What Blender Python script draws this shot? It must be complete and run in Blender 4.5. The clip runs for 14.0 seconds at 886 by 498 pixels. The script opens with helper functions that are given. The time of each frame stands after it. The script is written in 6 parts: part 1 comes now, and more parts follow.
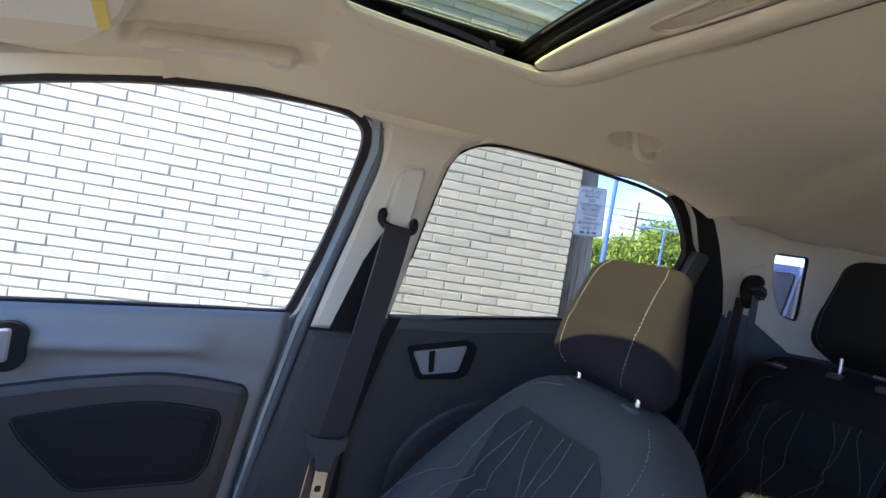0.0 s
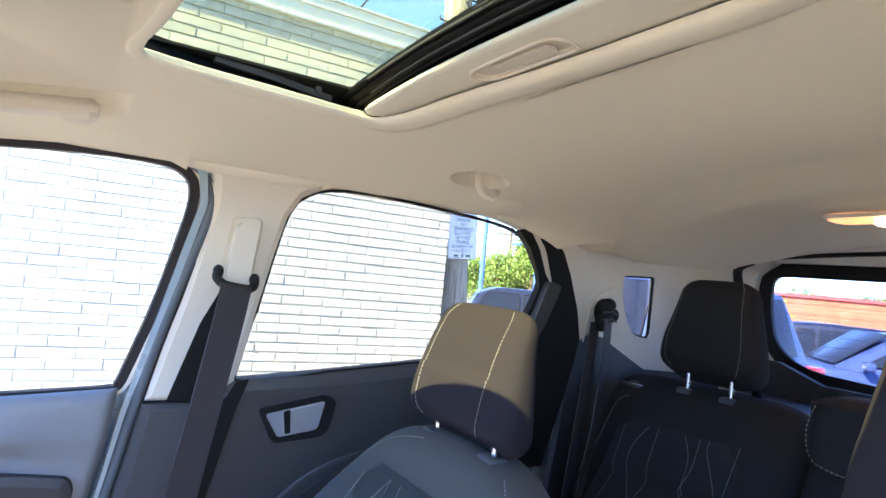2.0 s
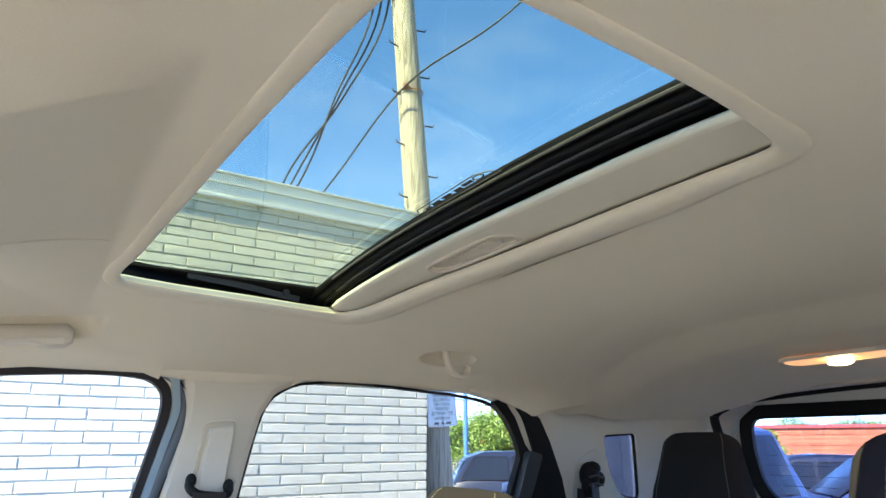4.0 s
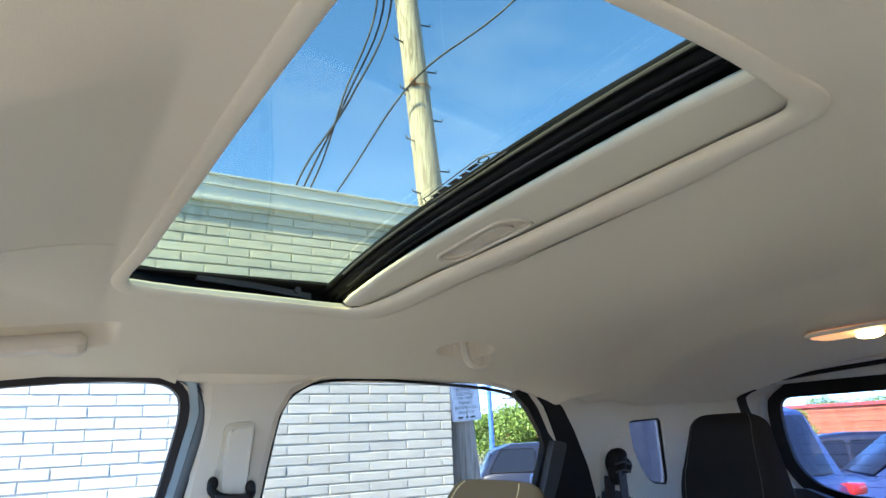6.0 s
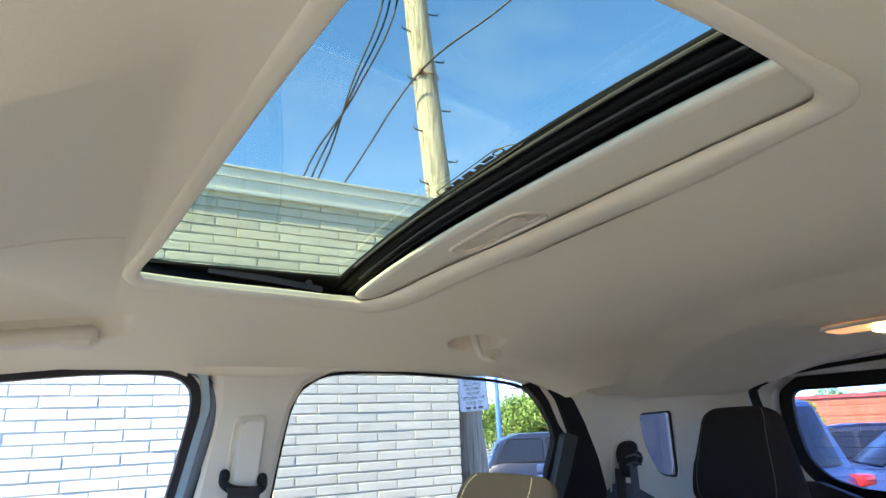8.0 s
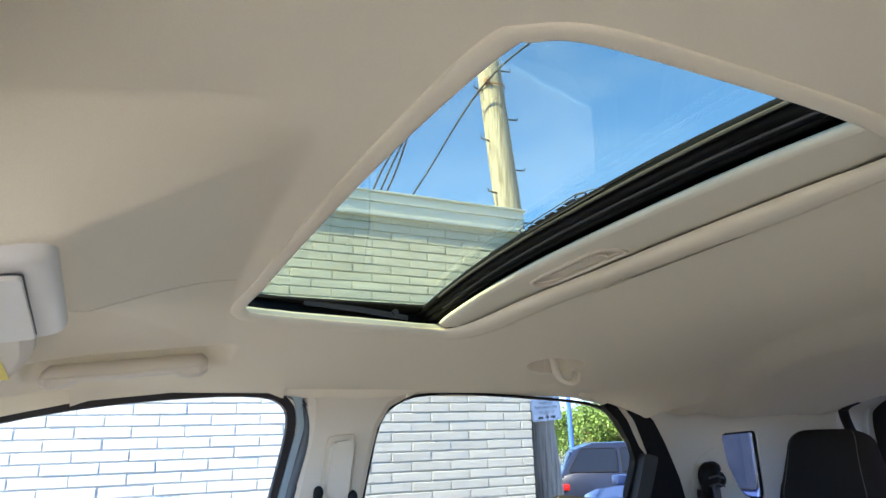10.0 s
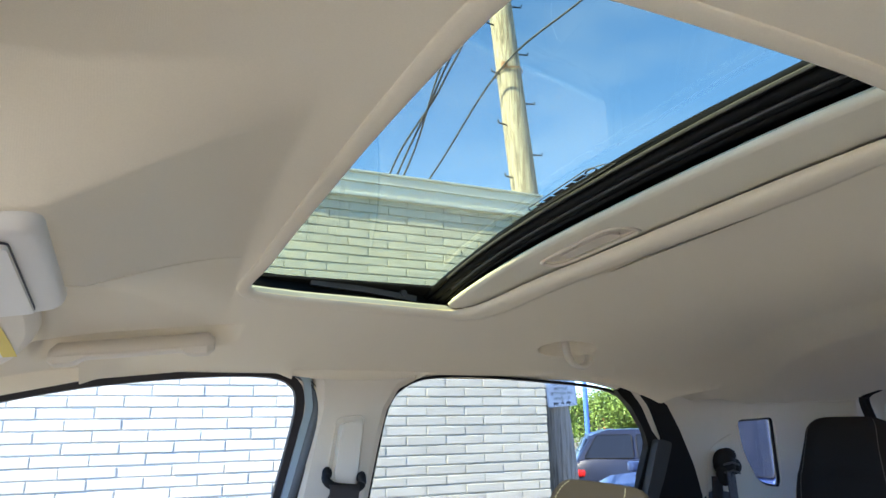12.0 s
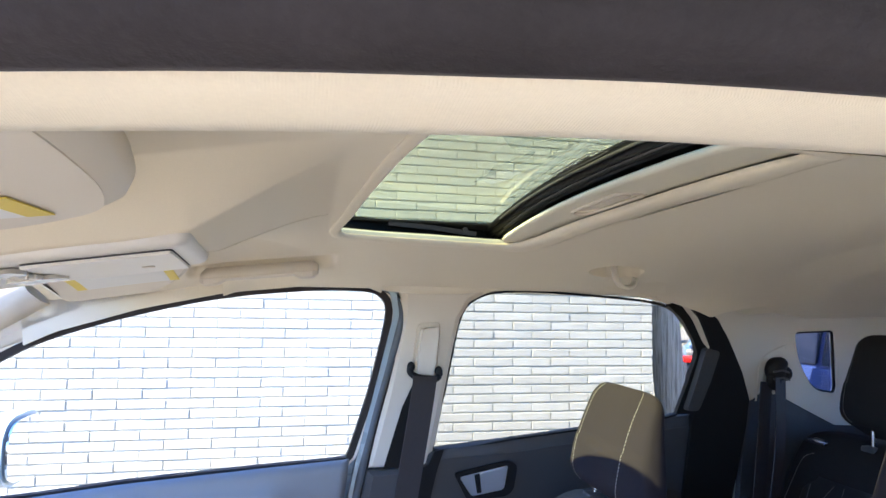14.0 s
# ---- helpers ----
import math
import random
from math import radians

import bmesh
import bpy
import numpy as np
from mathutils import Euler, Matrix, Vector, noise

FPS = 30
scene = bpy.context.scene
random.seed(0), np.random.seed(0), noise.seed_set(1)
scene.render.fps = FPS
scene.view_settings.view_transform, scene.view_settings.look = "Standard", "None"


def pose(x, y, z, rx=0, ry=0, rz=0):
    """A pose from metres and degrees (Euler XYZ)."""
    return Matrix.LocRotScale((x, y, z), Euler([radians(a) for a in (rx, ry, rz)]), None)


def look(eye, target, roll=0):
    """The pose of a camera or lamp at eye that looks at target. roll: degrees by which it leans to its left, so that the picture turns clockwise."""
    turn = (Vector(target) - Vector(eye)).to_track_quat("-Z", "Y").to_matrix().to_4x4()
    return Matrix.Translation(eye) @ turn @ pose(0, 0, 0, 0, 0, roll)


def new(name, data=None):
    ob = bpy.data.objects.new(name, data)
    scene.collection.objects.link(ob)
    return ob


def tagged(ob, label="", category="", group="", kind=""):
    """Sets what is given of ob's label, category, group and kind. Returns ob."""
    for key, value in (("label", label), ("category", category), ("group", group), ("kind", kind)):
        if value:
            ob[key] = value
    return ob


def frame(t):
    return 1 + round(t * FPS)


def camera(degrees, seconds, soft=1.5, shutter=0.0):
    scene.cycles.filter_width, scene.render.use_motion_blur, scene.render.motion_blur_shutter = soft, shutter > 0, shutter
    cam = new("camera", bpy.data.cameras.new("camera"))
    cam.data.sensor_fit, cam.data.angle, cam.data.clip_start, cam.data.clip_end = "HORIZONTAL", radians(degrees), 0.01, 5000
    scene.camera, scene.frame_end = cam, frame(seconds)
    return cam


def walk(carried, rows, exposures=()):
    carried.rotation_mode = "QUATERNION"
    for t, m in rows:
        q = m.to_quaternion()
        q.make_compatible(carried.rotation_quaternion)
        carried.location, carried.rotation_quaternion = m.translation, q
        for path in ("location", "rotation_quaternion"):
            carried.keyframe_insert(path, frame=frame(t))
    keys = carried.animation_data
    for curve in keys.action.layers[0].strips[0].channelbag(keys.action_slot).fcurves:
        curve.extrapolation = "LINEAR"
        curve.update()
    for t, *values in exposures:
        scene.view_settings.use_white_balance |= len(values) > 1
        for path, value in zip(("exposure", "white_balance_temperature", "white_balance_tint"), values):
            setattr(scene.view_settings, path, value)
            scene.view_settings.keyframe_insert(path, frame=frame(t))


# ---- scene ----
cam = camera(68.8, 14.0)
PATH = [
    (0, (-0.304, -0.424, 1.305), (0.424, 1.438, 1.262), 9.9),
    (0.5, (-0.258, -0.384, 1.272), (0.68, 1.382, 1.25), 8.2),
    (1, (-0.242, -0.376, 1.286), (0.764, 1.353, 1.254), 6.9),
    (1.5, (-0.246, -0.39, 1.300), (0.79, 1.321, 1.278), 6.0),
    (2, (-0.243, -0.409, 1.349), (0.797, 1.296, 1.431), 5.8),
    (2.5, (-0.251, -0.428, 1.380), (0.784, 1.243, 1.753), 4.3),
    (3, (-0.244, -0.444, 1.385), (0.771, 1.199, 1.907), 2.1),
    (3.2, (-0.265, -0.452, 1.373), (0.778, 1.161, 1.928), 1.3),
    (5.5, (-0.242, -0.441, 1.374), (0.766, 1.189, 1.944), -2.1),
    (6, (-0.243, -0.439, 1.370), (0.760, 1.196, 1.933), -2.5),
    (6.5, (-0.243, -0.434, 1.371), (0.758, 1.207, 1.923), -2.4),
    (7, (-0.243, -0.429, 1.373), (0.755, 1.218, 1.912), -2.3),
    (9.3, (-0.271, -0.445, 1.39), (0.637, 1.254, 1.927), -2.5),
    (9.5, (-0.282, -0.470, 1.405), (0.567, 1.262, 1.935), -2.1),
    (10, (-0.281, -0.46, 1.399), (0.521, 1.285, 1.958), -1.5),
    (10.5, (-0.278, -0.454, 1.397), (0.499, 1.305, 1.947), -1.2),
    (11, (-0.271, -0.446, 1.396), (0.499, 1.32, 1.934), -0.9),
    (11.5, (-0.268, -0.448, 1.4), (0.497, 1.323, 1.928), -0.9),
    (12, (-0.264, -0.449, 1.395), (0.493, 1.328, 1.913), -0.8),
    (12.5, (-0.262, -0.449, 1.395), (0.498, 1.329, 1.904), -0.8),
    (13, (-0.262, -0.45, 1.396), (0.494, 1.334, 1.892), -0.7),
    (13.5, (-0.278, -0.52, 1.419), (0.392, 1.322, 1.818), 0.2),
    (14, (-0.236, -0.66, 1.449), (0.191, 1.287, 1.61), 1.0),
]
walk(cam, [(t, look(eye, target, roll)) for t, eye, target, roll in PATH],
     [(0.0, 2.80, 8050, 10), (0.5, 3.42, 7850, 12), (1.0, 3.86, 7850, 12), (1.5, 3.96, 7850, 12), (2.2, 3.72, 7650, 12), (3.0, 3.30, 7350, 9), (6.0, 3.20, 6850, 6), (9.5, 3.22, 7200, 8), (10.2, 3.12, 7100, 8), (12.5, 3.16, 7100, 8), (13.5, 3.26, 7400, 11), (14.0, 3.36, 7400, 12)])


# ---- world, sun, exposure ----
world = bpy.data.worlds.new("world")
scene.world = world
world.use_nodes = True
wn = world.node_tree.nodes
sky = wn.new("ShaderNodeTexSky")
sky.sky_type = "NISHITA"
sky.sun_disc = False
sky.ozone_density, sky.dust_density, sky.air_density = 9.0, 0.0, 0.7
SUN_TO = Vector((-1.09, -0.250, 1.0)).normalized()
sky.sun_elevation = math.asin(SUN_TO.z)
sky.sun_rotation = math.atan2(SUN_TO.x, SUN_TO.y)
wn["Background"].inputs[1].default_value = 0.132
wl = world.node_tree.links
tone = wn.new("ShaderNodeVectorMath")
tone.operation, tone.inputs[1].default_value = "MULTIPLY", (0.75, 0.885, 1.17)
wl.new(sky.outputs[0], tone.inputs[0])
# thin broken cloud, thicker towards the horizon
place, stretch, cloud, shape, veil, low, dense = (wn.new("ShaderNode" + k) for k in ("TexCoord", "Mapping", "TexNoise", "ValToRGB", "Mix", "SeparateXYZ", "MapRange"))
stretch.inputs["Scale"].default_value = (1.0, 1.0, 2.6)
cloud.inputs["Scale"].default_value, cloud.inputs["Detail"].default_value, cloud.inputs["Roughness"].default_value = 3.4, 7.0, 0.58
shape.color_ramp.elements[0].position, shape.color_ramp.elements[1].position = 0.50, 0.72
wl.new(place.outputs["Generated"], stretch.inputs[0])
wl.new(stretch.outputs[0], cloud.inputs["Vector"])
wl.new(cloud.outputs[0], shape.inputs[0])
wl.new(place.outputs["Generated"], low.inputs[0])
wl.new(low.outputs["Z"], dense.inputs[0])
dense.inputs[1].default_value, dense.inputs[2].default_value, dense.inputs[3].default_value, dense.inputs[4].default_value = 0.06, 0.36, 0.55, 0.035
amount = wn.new("ShaderNodeMath")
amount.operation = "MULTIPLY"
wl.new(shape.outputs[0], amount.inputs[0])
wl.new(dense.outputs[0], amount.inputs[1])
veil.data_type = "RGBA"
wl.new(amount.outputs[0], veil.inputs[0])
wl.new(tone.outputs[0], veil.inputs[6])
veil.inputs[7].default_value = (6.4, 6.9, 7.6, 1)
wl.new(veil.outputs[2], wn["Background"].inputs[0])
sun = new("sun", bpy.data.lights.new("sun", "SUN"))
sun.data.energy, sun.data.angle, sun.data.color = 4.2, radians(0.5), (1.0, 0.95, 0.87)
sun.matrix_world = look(SUN_TO * 20, (0, 0, 0))


# ---- materials ----
def material(name, color, rough=0.6, metal=0.0, grain=0.06, grain_size=400.0, stain=0.08, stain_size=6.0, bump=0.15,
             sheen=0.0, coat=0.0, island=0.0, piece=0.0, second=None, weave=0.0, spec=0.5):
    """A procedural surface: base colour with fine grain and broad stains, and a fine relief. Sizes are cycles a metre."""
    m = bpy.data.materials.new(name)
    m.use_nodes = True
    n, links = m.node_tree.nodes, m.node_tree.links
    b = n["Principled BSDF"]
    b.inputs["Roughness"].default_value = rough
    b.inputs["Metallic"].default_value = metal
    b.inputs["Sheen Weight"].default_value = sheen
    b.inputs["Coat Weight"].default_value = coat
    b.inputs["Specular IOR Level"].default_value = spec
    where = n.new("ShaderNodeNewGeometry")
    fine, broad = n.new("ShaderNodeTexNoise"), n.new("ShaderNodeTexNoise")
    fine.inputs["Scale"].default_value, broad.inputs["Scale"].default_value = grain_size, stain_size
    fine.inputs["Detail"].default_value, broad.inputs["Detail"].default_value = 3.0, 5.0
    for tex in (fine, broad):
        links.new(where.outputs["Position"], tex.inputs["Vector"])
    def scaled(source, amount, middle=1.0):
        k = n.new("ShaderNodeMath")
        k.operation = "MULTIPLY_ADD"
        links.new(source, k.inputs[0])
        k.inputs[1].default_value, k.inputs[2].default_value = 2 * amount, middle - amount
        return k.outputs[0]
    value = scaled(fine.outputs[0], grain)
    def times(a, c):
        k = n.new("ShaderNodeMath")
        k.operation = "MULTIPLY"
        links.new(a, k.inputs[0])
        links.new(c, k.inputs[1])
        return k.outputs[0]
    value = times(value, scaled(broad.outputs[0], stain))
    if piece:
        info = n.new("ShaderNodeObjectInfo")
        value = times(value, scaled(info.outputs["Random"], piece))
    if island:
        value = times(value, scaled(where.outputs["Random Per Island"], island))
    mix = n.new("ShaderNodeVectorMath")
    mix.operation = "SCALE"
    if second:
        ramp = n.new("ShaderNodeValToRGB")
        ramp.color_ramp.elements[0].position, ramp.color_ramp.elements[1].position = 0.35, 0.65
        ramp.color_ramp.elements[0].color, ramp.color_ramp.elements[1].color = (*color, 1), (*second, 1)
        links.new(broad.outputs[0], ramp.inputs[0])
        links.new(ramp.outputs[0], mix.inputs[0])
    else:
        mix.inputs[0].default_value = color
    links.new(value, mix.inputs["Scale"])
    links.new(mix.outputs[0], b.inputs["Base Color"])
    rr = n.new("ShaderNodeMath")
    rr.operation = "MULTIPLY"
    links.new(scaled(broad.outputs[0], 0.12), rr.inputs[0])
    rr.inputs[1].default_value = rough
    links.new(rr.outputs[0], b.inputs["Roughness"])
    if bump:
        bp = n.new("ShaderNodeBump")
        bp.inputs["Strength"].default_value, bp.inputs["Distance"].default_value = bump, 0.001
        source = fine.outputs[0]
        if weave:
            waves = []
            for direction in ("X", "Y"):
                w = n.new("ShaderNodeTexWave")
                w.bands_direction = direction
                w.inputs["Scale"].default_value, w.inputs["Distortion"].default_value = weave, 0.6
                links.new(where.outputs["Position"], w.inputs["Vector"])
                waves.append(w.outputs["Fac"])
            source = times(times(*waves), scaled(fine.outputs[0], 0.5))
        links.new(source, bp.inputs["Height"])
        links.new(bp.outputs[0], b.inputs["Normal"])
    return m


def glass(name, tint, rough=0.0):
    """A thin pane: clear with a tint, and mirror-like at a slant."""
    m = bpy.data.materials.new(name)
    m.use_nodes = True
    n, links = m.node_tree.nodes, m.node_tree.links
    n.remove(n["Principled BSDF"])
    clear, gloss, mix = n.new("ShaderNodeBsdfTransparent"), n.new("ShaderNodeBsdfGlossy"), n.new("ShaderNodeMixShader")
    slant, power, amount = n.new("ShaderNodeLayerWeight"), n.new("ShaderNodeMath"), n.new("ShaderNodeMath")
    clear.inputs[0].default_value = (*tint, 1)
    gloss.inputs["Roughness"].default_value = rough
    slant.inputs["Blend"].default_value = 0.5
    power.operation, power.inputs[1].default_value = "POWER", 5.0
    amount.operation, amount.inputs[1].default_value, amount.inputs[2].default_value = "MULTIPLY_ADD", 0.70, 0.028
    links.new(slant.outputs["Facing"], power.inputs[0])
    links.new(power.outputs[0], amount.inputs[0])
    links.new(amount.outputs[0], mix.inputs[0])
    links.new(clear.outputs[0], mix.inputs[1])
    links.new(gloss.outputs[0], mix.inputs[2])
    links.new(mix.outputs[0], n["Material Output"].inputs[0])
    return m


def timber(name, pale, dark):
    """Weathered round timber: long grain and cracks that run upwards, knots and broad grey stains."""
    m = material(name, pale, 0.9, grain=0.12, grain_size=120, stain=0.22, stain_size=1.6, bump=0.0)
    n, links = m.node_tree.nodes, m.node_tree.links
    b = n["Principled BSDF"]
    paint = b.inputs["Base Color"].links[0].from_socket
    where = n["Geometry"].outputs["Position"]
    long, fibre, cracks, knots = n.new("ShaderNodeMapping"), n.new("ShaderNodeTexNoise"), n.new("ShaderNodeValToRGB"), n.new("ShaderNodeTexVoronoi")
    long.inputs["Scale"].default_value = (1.0, 1.0, 0.045)
    links.new(where, long.inputs[0])
    links.new(long.outputs[0], fibre.inputs["Vector"])
    fibre.inputs["Scale"].default_value, fibre.inputs["Detail"].default_value, fibre.inputs["Roughness"].default_value = 55.0, 6.0, 0.65
    cracks.color_ramp.elements[0].position, cracks.color_ramp.elements[1].position = 0.36, 0.56
    links.new(fibre.outputs[0], cracks.inputs[0])
    squash = n.new("ShaderNodeMapping")
    squash.inputs["Scale"].default_value = (1.0, 1.0, 0.42)
    links.new(where, squash.inputs[0])
    links.new(squash.outputs[0], knots.inputs["Vector"])
    knots.inputs["Scale"].default_value = 5.0
    spot = n.new("ShaderNodeMapRange")
    spot.inputs[1].default_value, spot.inputs[2].default_value = 0.06, 0.12
    links.new(knots.outputs["Distance"], spot.inputs[0])
    both = n.new("ShaderNodeMath")
    both.operation = "MULTIPLY"
    links.new(cracks.outputs[0], both.inputs[0])
    links.new(spot.outputs[0], both.inputs[1])
    mix = n.new("ShaderNodeMix")
    mix.data_type = "RGBA"
    links.new(both.outputs[0], mix.inputs[0])
    mix.inputs[6].default_value = (*dark, 1)
    links.new(paint, mix.inputs[7])
    links.new(mix.outputs[2], b.inputs["Base Color"])
    bp = n.new("ShaderNodeBump")
    bp.inputs["Strength"].default_value, bp.inputs["Distance"].default_value = 0.9, 0.004
    links.new(fibre.outputs[0], bp.inputs["Height"])
    links.new(bp.outputs[0], b.inputs["Normal"])
    return m


HEADLINER = material("headliner_fabric", (0.82, 0.735, 0.570), 0.95, grain=0.05, grain_size=900, stain=0.03, stain_size=3, bump=0.17, sheen=0.1, weave=520)
CREAM_PLASTIC = material("cream_plastic", (0.70, 0.625, 0.505), 0.55, grain=0.03, grain_size=1500, stain=0.03, bump=0.12)
# the cream plastic again, darkened to stand for shade in the belt recess
TRIM_SHADE = material("shaded_cream_plastic", (0.46, 0.41, 0.33), 0.7, grain=0.05, grain_size=1200, stain=0.06, bump=0.15)
SHADE_FABRIC = material("shade_fabric", (0.80, 0.745, 0.590), 0.9, grain=0.04, grain_size=900, stain=0.02, bump=0.2, weave=520)
DARK_PLASTIC = material("dark_plastic", (0.046, 0.044, 0.043), 0.5, grain=0.12, grain_size=1400, stain=0.1, bump=0.35)
DOOR_GREY = material("door_plastic", (0.205, 0.210, 0.217), 0.42, grain=0.1, grain_size=1400, stain=0.08, bump=0.3)
GREY_PLASTIC = material("grey_plastic", (0.063, 0.063, 0.064), 0.5, grain=0.1, grain_size=1400, stain=0.08, bump=0.3)
GASKET = material("gasket_rubber", (0.003, 0.003, 0.003), 0.5, grain=0.1, stain=0.1, stain_size=20, bump=0.1, spec=0.15)
WINDOW_SEAL = material("window_seal_rubber", (0.026, 0.022, 0.022), 0.65, grain=0.15, grain_size=600, stain=0.15, stain_size=20, bump=0.3, spec=0.3)
RUBBER = material("black_rubber", (0.008, 0.008, 0.008), 0.6, grain=0.1, stain=0.15, stain_size=20, bump=0.2, spec=0.25)
SEAL_RUBBER = material("door_seal_rubber", (0.040, 0.035, 0.038), 0.7, grain=0.2, grain_size=500, stain=0.35, stain_size=45, bump=0.5, spec=0.3)
PAINT = material("body_paint", (0.36, 0.46, 0.50), 0.28, metal=0.15, grain=0.03, grain_size=2500, stain=0.03, bump=0.0, coat=0.6)
FABRIC = material("seat_fabric", (0.067, 0.064, 0.059), 0.9, grain=0.45, grain_size=900, stain=0.16, stain_size=14, bump=0.7, sheen=0.04, spec=0.2)
FABRIC_INSET = material("seat_fabric_inset", (0.078, 0.083, 0.080), 0.9, grain=0.35, grain_size=900, stain=0.14, stain_size=14, bump=0.7, sheen=0.04, spec=0.2)
BLACK_FABRIC = material("black_fabric", (0.020, 0.0186, 0.0186), 0.95, grain=0.25, grain_size=1300, stain=0.1, bump=0.4, spec=0.15)
BENCH_INSET = material("bench_inset_cloth", (0.046, 0.049, 0.051), 0.95, grain=0.25, grain_size=1300, stain=0.1, bump=0.4, spec=0.2)
HEAD_FABRIC = material("headrest_cloth", (0.0200, 0.0164, 0.0196), 0.95, grain=0.35, grain_size=1100, stain=0.12, stain_size=15, bump=0.4, sheen=0.0, spec=0.12)
THREAD = material("pale_thread", (0.18, 0.172, 0.16), 0.8, grain=0.2, bump=0.1)
WEBBING = material("belt_webbing", (0.034, 0.028, 0.029), 0.6, grain=0.2, grain_size=900, stain=0.1, bump=0.4, weave=500)
# grey rubber with the blue of reflected sky mixed into its colour
SKY_TINT_RUBBER = material("sky_tinted_rubber", (0.105, 0.125, 0.140), 0.5, grain=0.1, grain_size=500, stain=0.12, stain_size=30, bump=0.2)
CHROME = material("satin_chrome", (0.74, 0.75, 0.77), 0.28, metal=0.75, grain=0.02, stain=0.05, bump=0.0)
STEEL = material("bright_steel", (0.62, 0.62, 0.63), 0.25, metal=1.0, grain=0.04, stain=0.1, bump=0.05)
CARPET = material("dark_carpet", (0.02, 0.02, 0.022), 0.95, grain=0.4, grain_size=700, bump=0.6)
LABEL_WHITE = material("paper_label", (0.75, 0.74, 0.70), 0.6, grain=0.02, bump=0.0)
LABEL_YELLOW = material("yellow_label", (0.75, 0.58, 0.10), 0.6, grain=0.02, bump=0.0)
INK = material("dark_ink", (0.05, 0.05, 0.06), 0.6, bump=0.0)
BRICK = material("painted_brick", (0.425, 0.415, 0.367), 0.75, grain=0.10, grain_size=200, stain=0.14, stain_size=11, bump=1.0, piece=0.06, island=0.06)
MORTAR = material("painted_mortar", (0.34, 0.325, 0.265), 0.9, grain=0.12, grain_size=180, stain=0.12, stain_size=8, bump=0.8)
SILL_METAL = material("sill_metal", (0.42, 0.42, 0.40), 0.5, metal=0.2, grain=0.05, stain=0.1, stain_size=25, bump=0.1)
CORNICE = material("painted_metal", (0.62, 0.61, 0.57), 0.4, grain=0.03, stain=0.06, stain_size=4, bump=0.1)
POLE_WOOD = timber("weathered_pole", (0.325, 0.295, 0.255), (0.15, 0.126, 0.102))
CABLE = material("black_cable", (0.02, 0.02, 0.024), 0.6, bump=0.1)
ASPHALT = material("asphalt", (0.17, 0.162, 0.15), 0.92, grain=0.35, grain_size=90, stain=0.25, stain_size=0.8, bump=0.8)
BLUE_STEEL = material("blue_painted_steel", (0.05, 0.14, 0.55), 0.4, grain=0.05, stain=0.1, bump=0.1)
RED_BRICK = material("red_brick", (0.42, 0.13, 0.07), 0.85, grain=0.2, grain_size=60, stain=0.2, stain_size=1.2, bump=0.5, island=0.2)
LEAF = material("leaf", (0.11, 0.19, 0.035), 0.6, grain=0.3, grain_size=20, stain=0.3, stain_size=1.5, bump=0.2, island=0.35)
BARK = material("bark", (0.10, 0.075, 0.05), 0.9, grain=0.3, grain_size=50, bump=0.8)
CAR_BLUE = material("blue_car_paint", (0.034, 0.060, 0.17), 0.3, metal=0.2, grain=0.02, stain=0.03, bump=0.0, coat=0.2)
CAR_DARK = material("dark_car_paint", (0.014, 0.020, 0.046), 0.3, metal=0.2, grain=0.02, stain=0.03, bump=0.0, coat=0.2)
CAR_GLASS = material("dark_car_glass", (0.014, 0.020, 0.038), 0.2, grain=0.0, stain=0.0, bump=0.0, spec=0.08)
TAIL_RED = material("tail_lamp", (0.5, 0.02, 0.02), 0.2, grain=0.02, bump=0.0)
WHITE_PAINT = material("white_wall_paint", (0.8, 0.8, 0.78), 0.7, grain=0.04, stain=0.06, bump=0.2)
CLEAR = glass("clear_glass", (0.93, 0.96, 0.95))
PRIVACY = glass("window_glass", (0.71, 0.72, 0.675))
REAR_GLASS = glass("rear_glass", (0.62, 0.64, 0.68))
MIRROR_GLASS = material("mirror_glass", (0.9, 0.9, 0.9), 0.02, metal=1.0, grain=0.0, stain=0.0, bump=0.0)
ROOF_GLASS = glass("tinted_roof_glass", (0.615, 0.650, 0.515))


# ---- building helpers ----
def part(name, bm, mat, parent=None, label="", smooth=True, angle=40):
    """Links a bmesh as one mesh object under parent."""
    bmesh.ops.recalc_face_normals(bm, faces=bm.faces)
    me = bpy.data.meshes.new(name)
    bm.to_mesh(me)
    bm.free()
    me.materials.append(mat)
    if smooth:
        me.shade_smooth()
        me.set_sharp_from_angle(angle=radians(angle))
    ob = new(name, me)
    ob.parent = parent
    if label:
        ob["label"] = label
    return ob


def thing(name, label, category, at=(0, 0, 0), group="", kind=""):
    ob = new(name)
    ob.empty_display_size = 0.05
    ob.location = at
    return tagged(ob, label, category, group, kind)


def box(bm, middle, size, bevel=0.0, turn=None, segments=2):
    made = bmesh.ops.create_cube(bm, size=1.0)
    m = Matrix.Translation(middle) @ (turn.to_4x4() if turn else Matrix()) @ Matrix.Diagonal((*size, 1))
    bmesh.ops.transform(bm, matrix=m, verts=made["verts"])
    if bevel:
        edges = {e for v in made["verts"] for e in v.link_edges}
        bmesh.ops.bevel(bm, geom=list(edges), offset=bevel, segments=segments, affect="EDGES", profile=0.5)
    return bm


def boxed(middle, size, bevel=0.0, turn=None):
    return box(bmesh.new(), middle, size, bevel, turn)


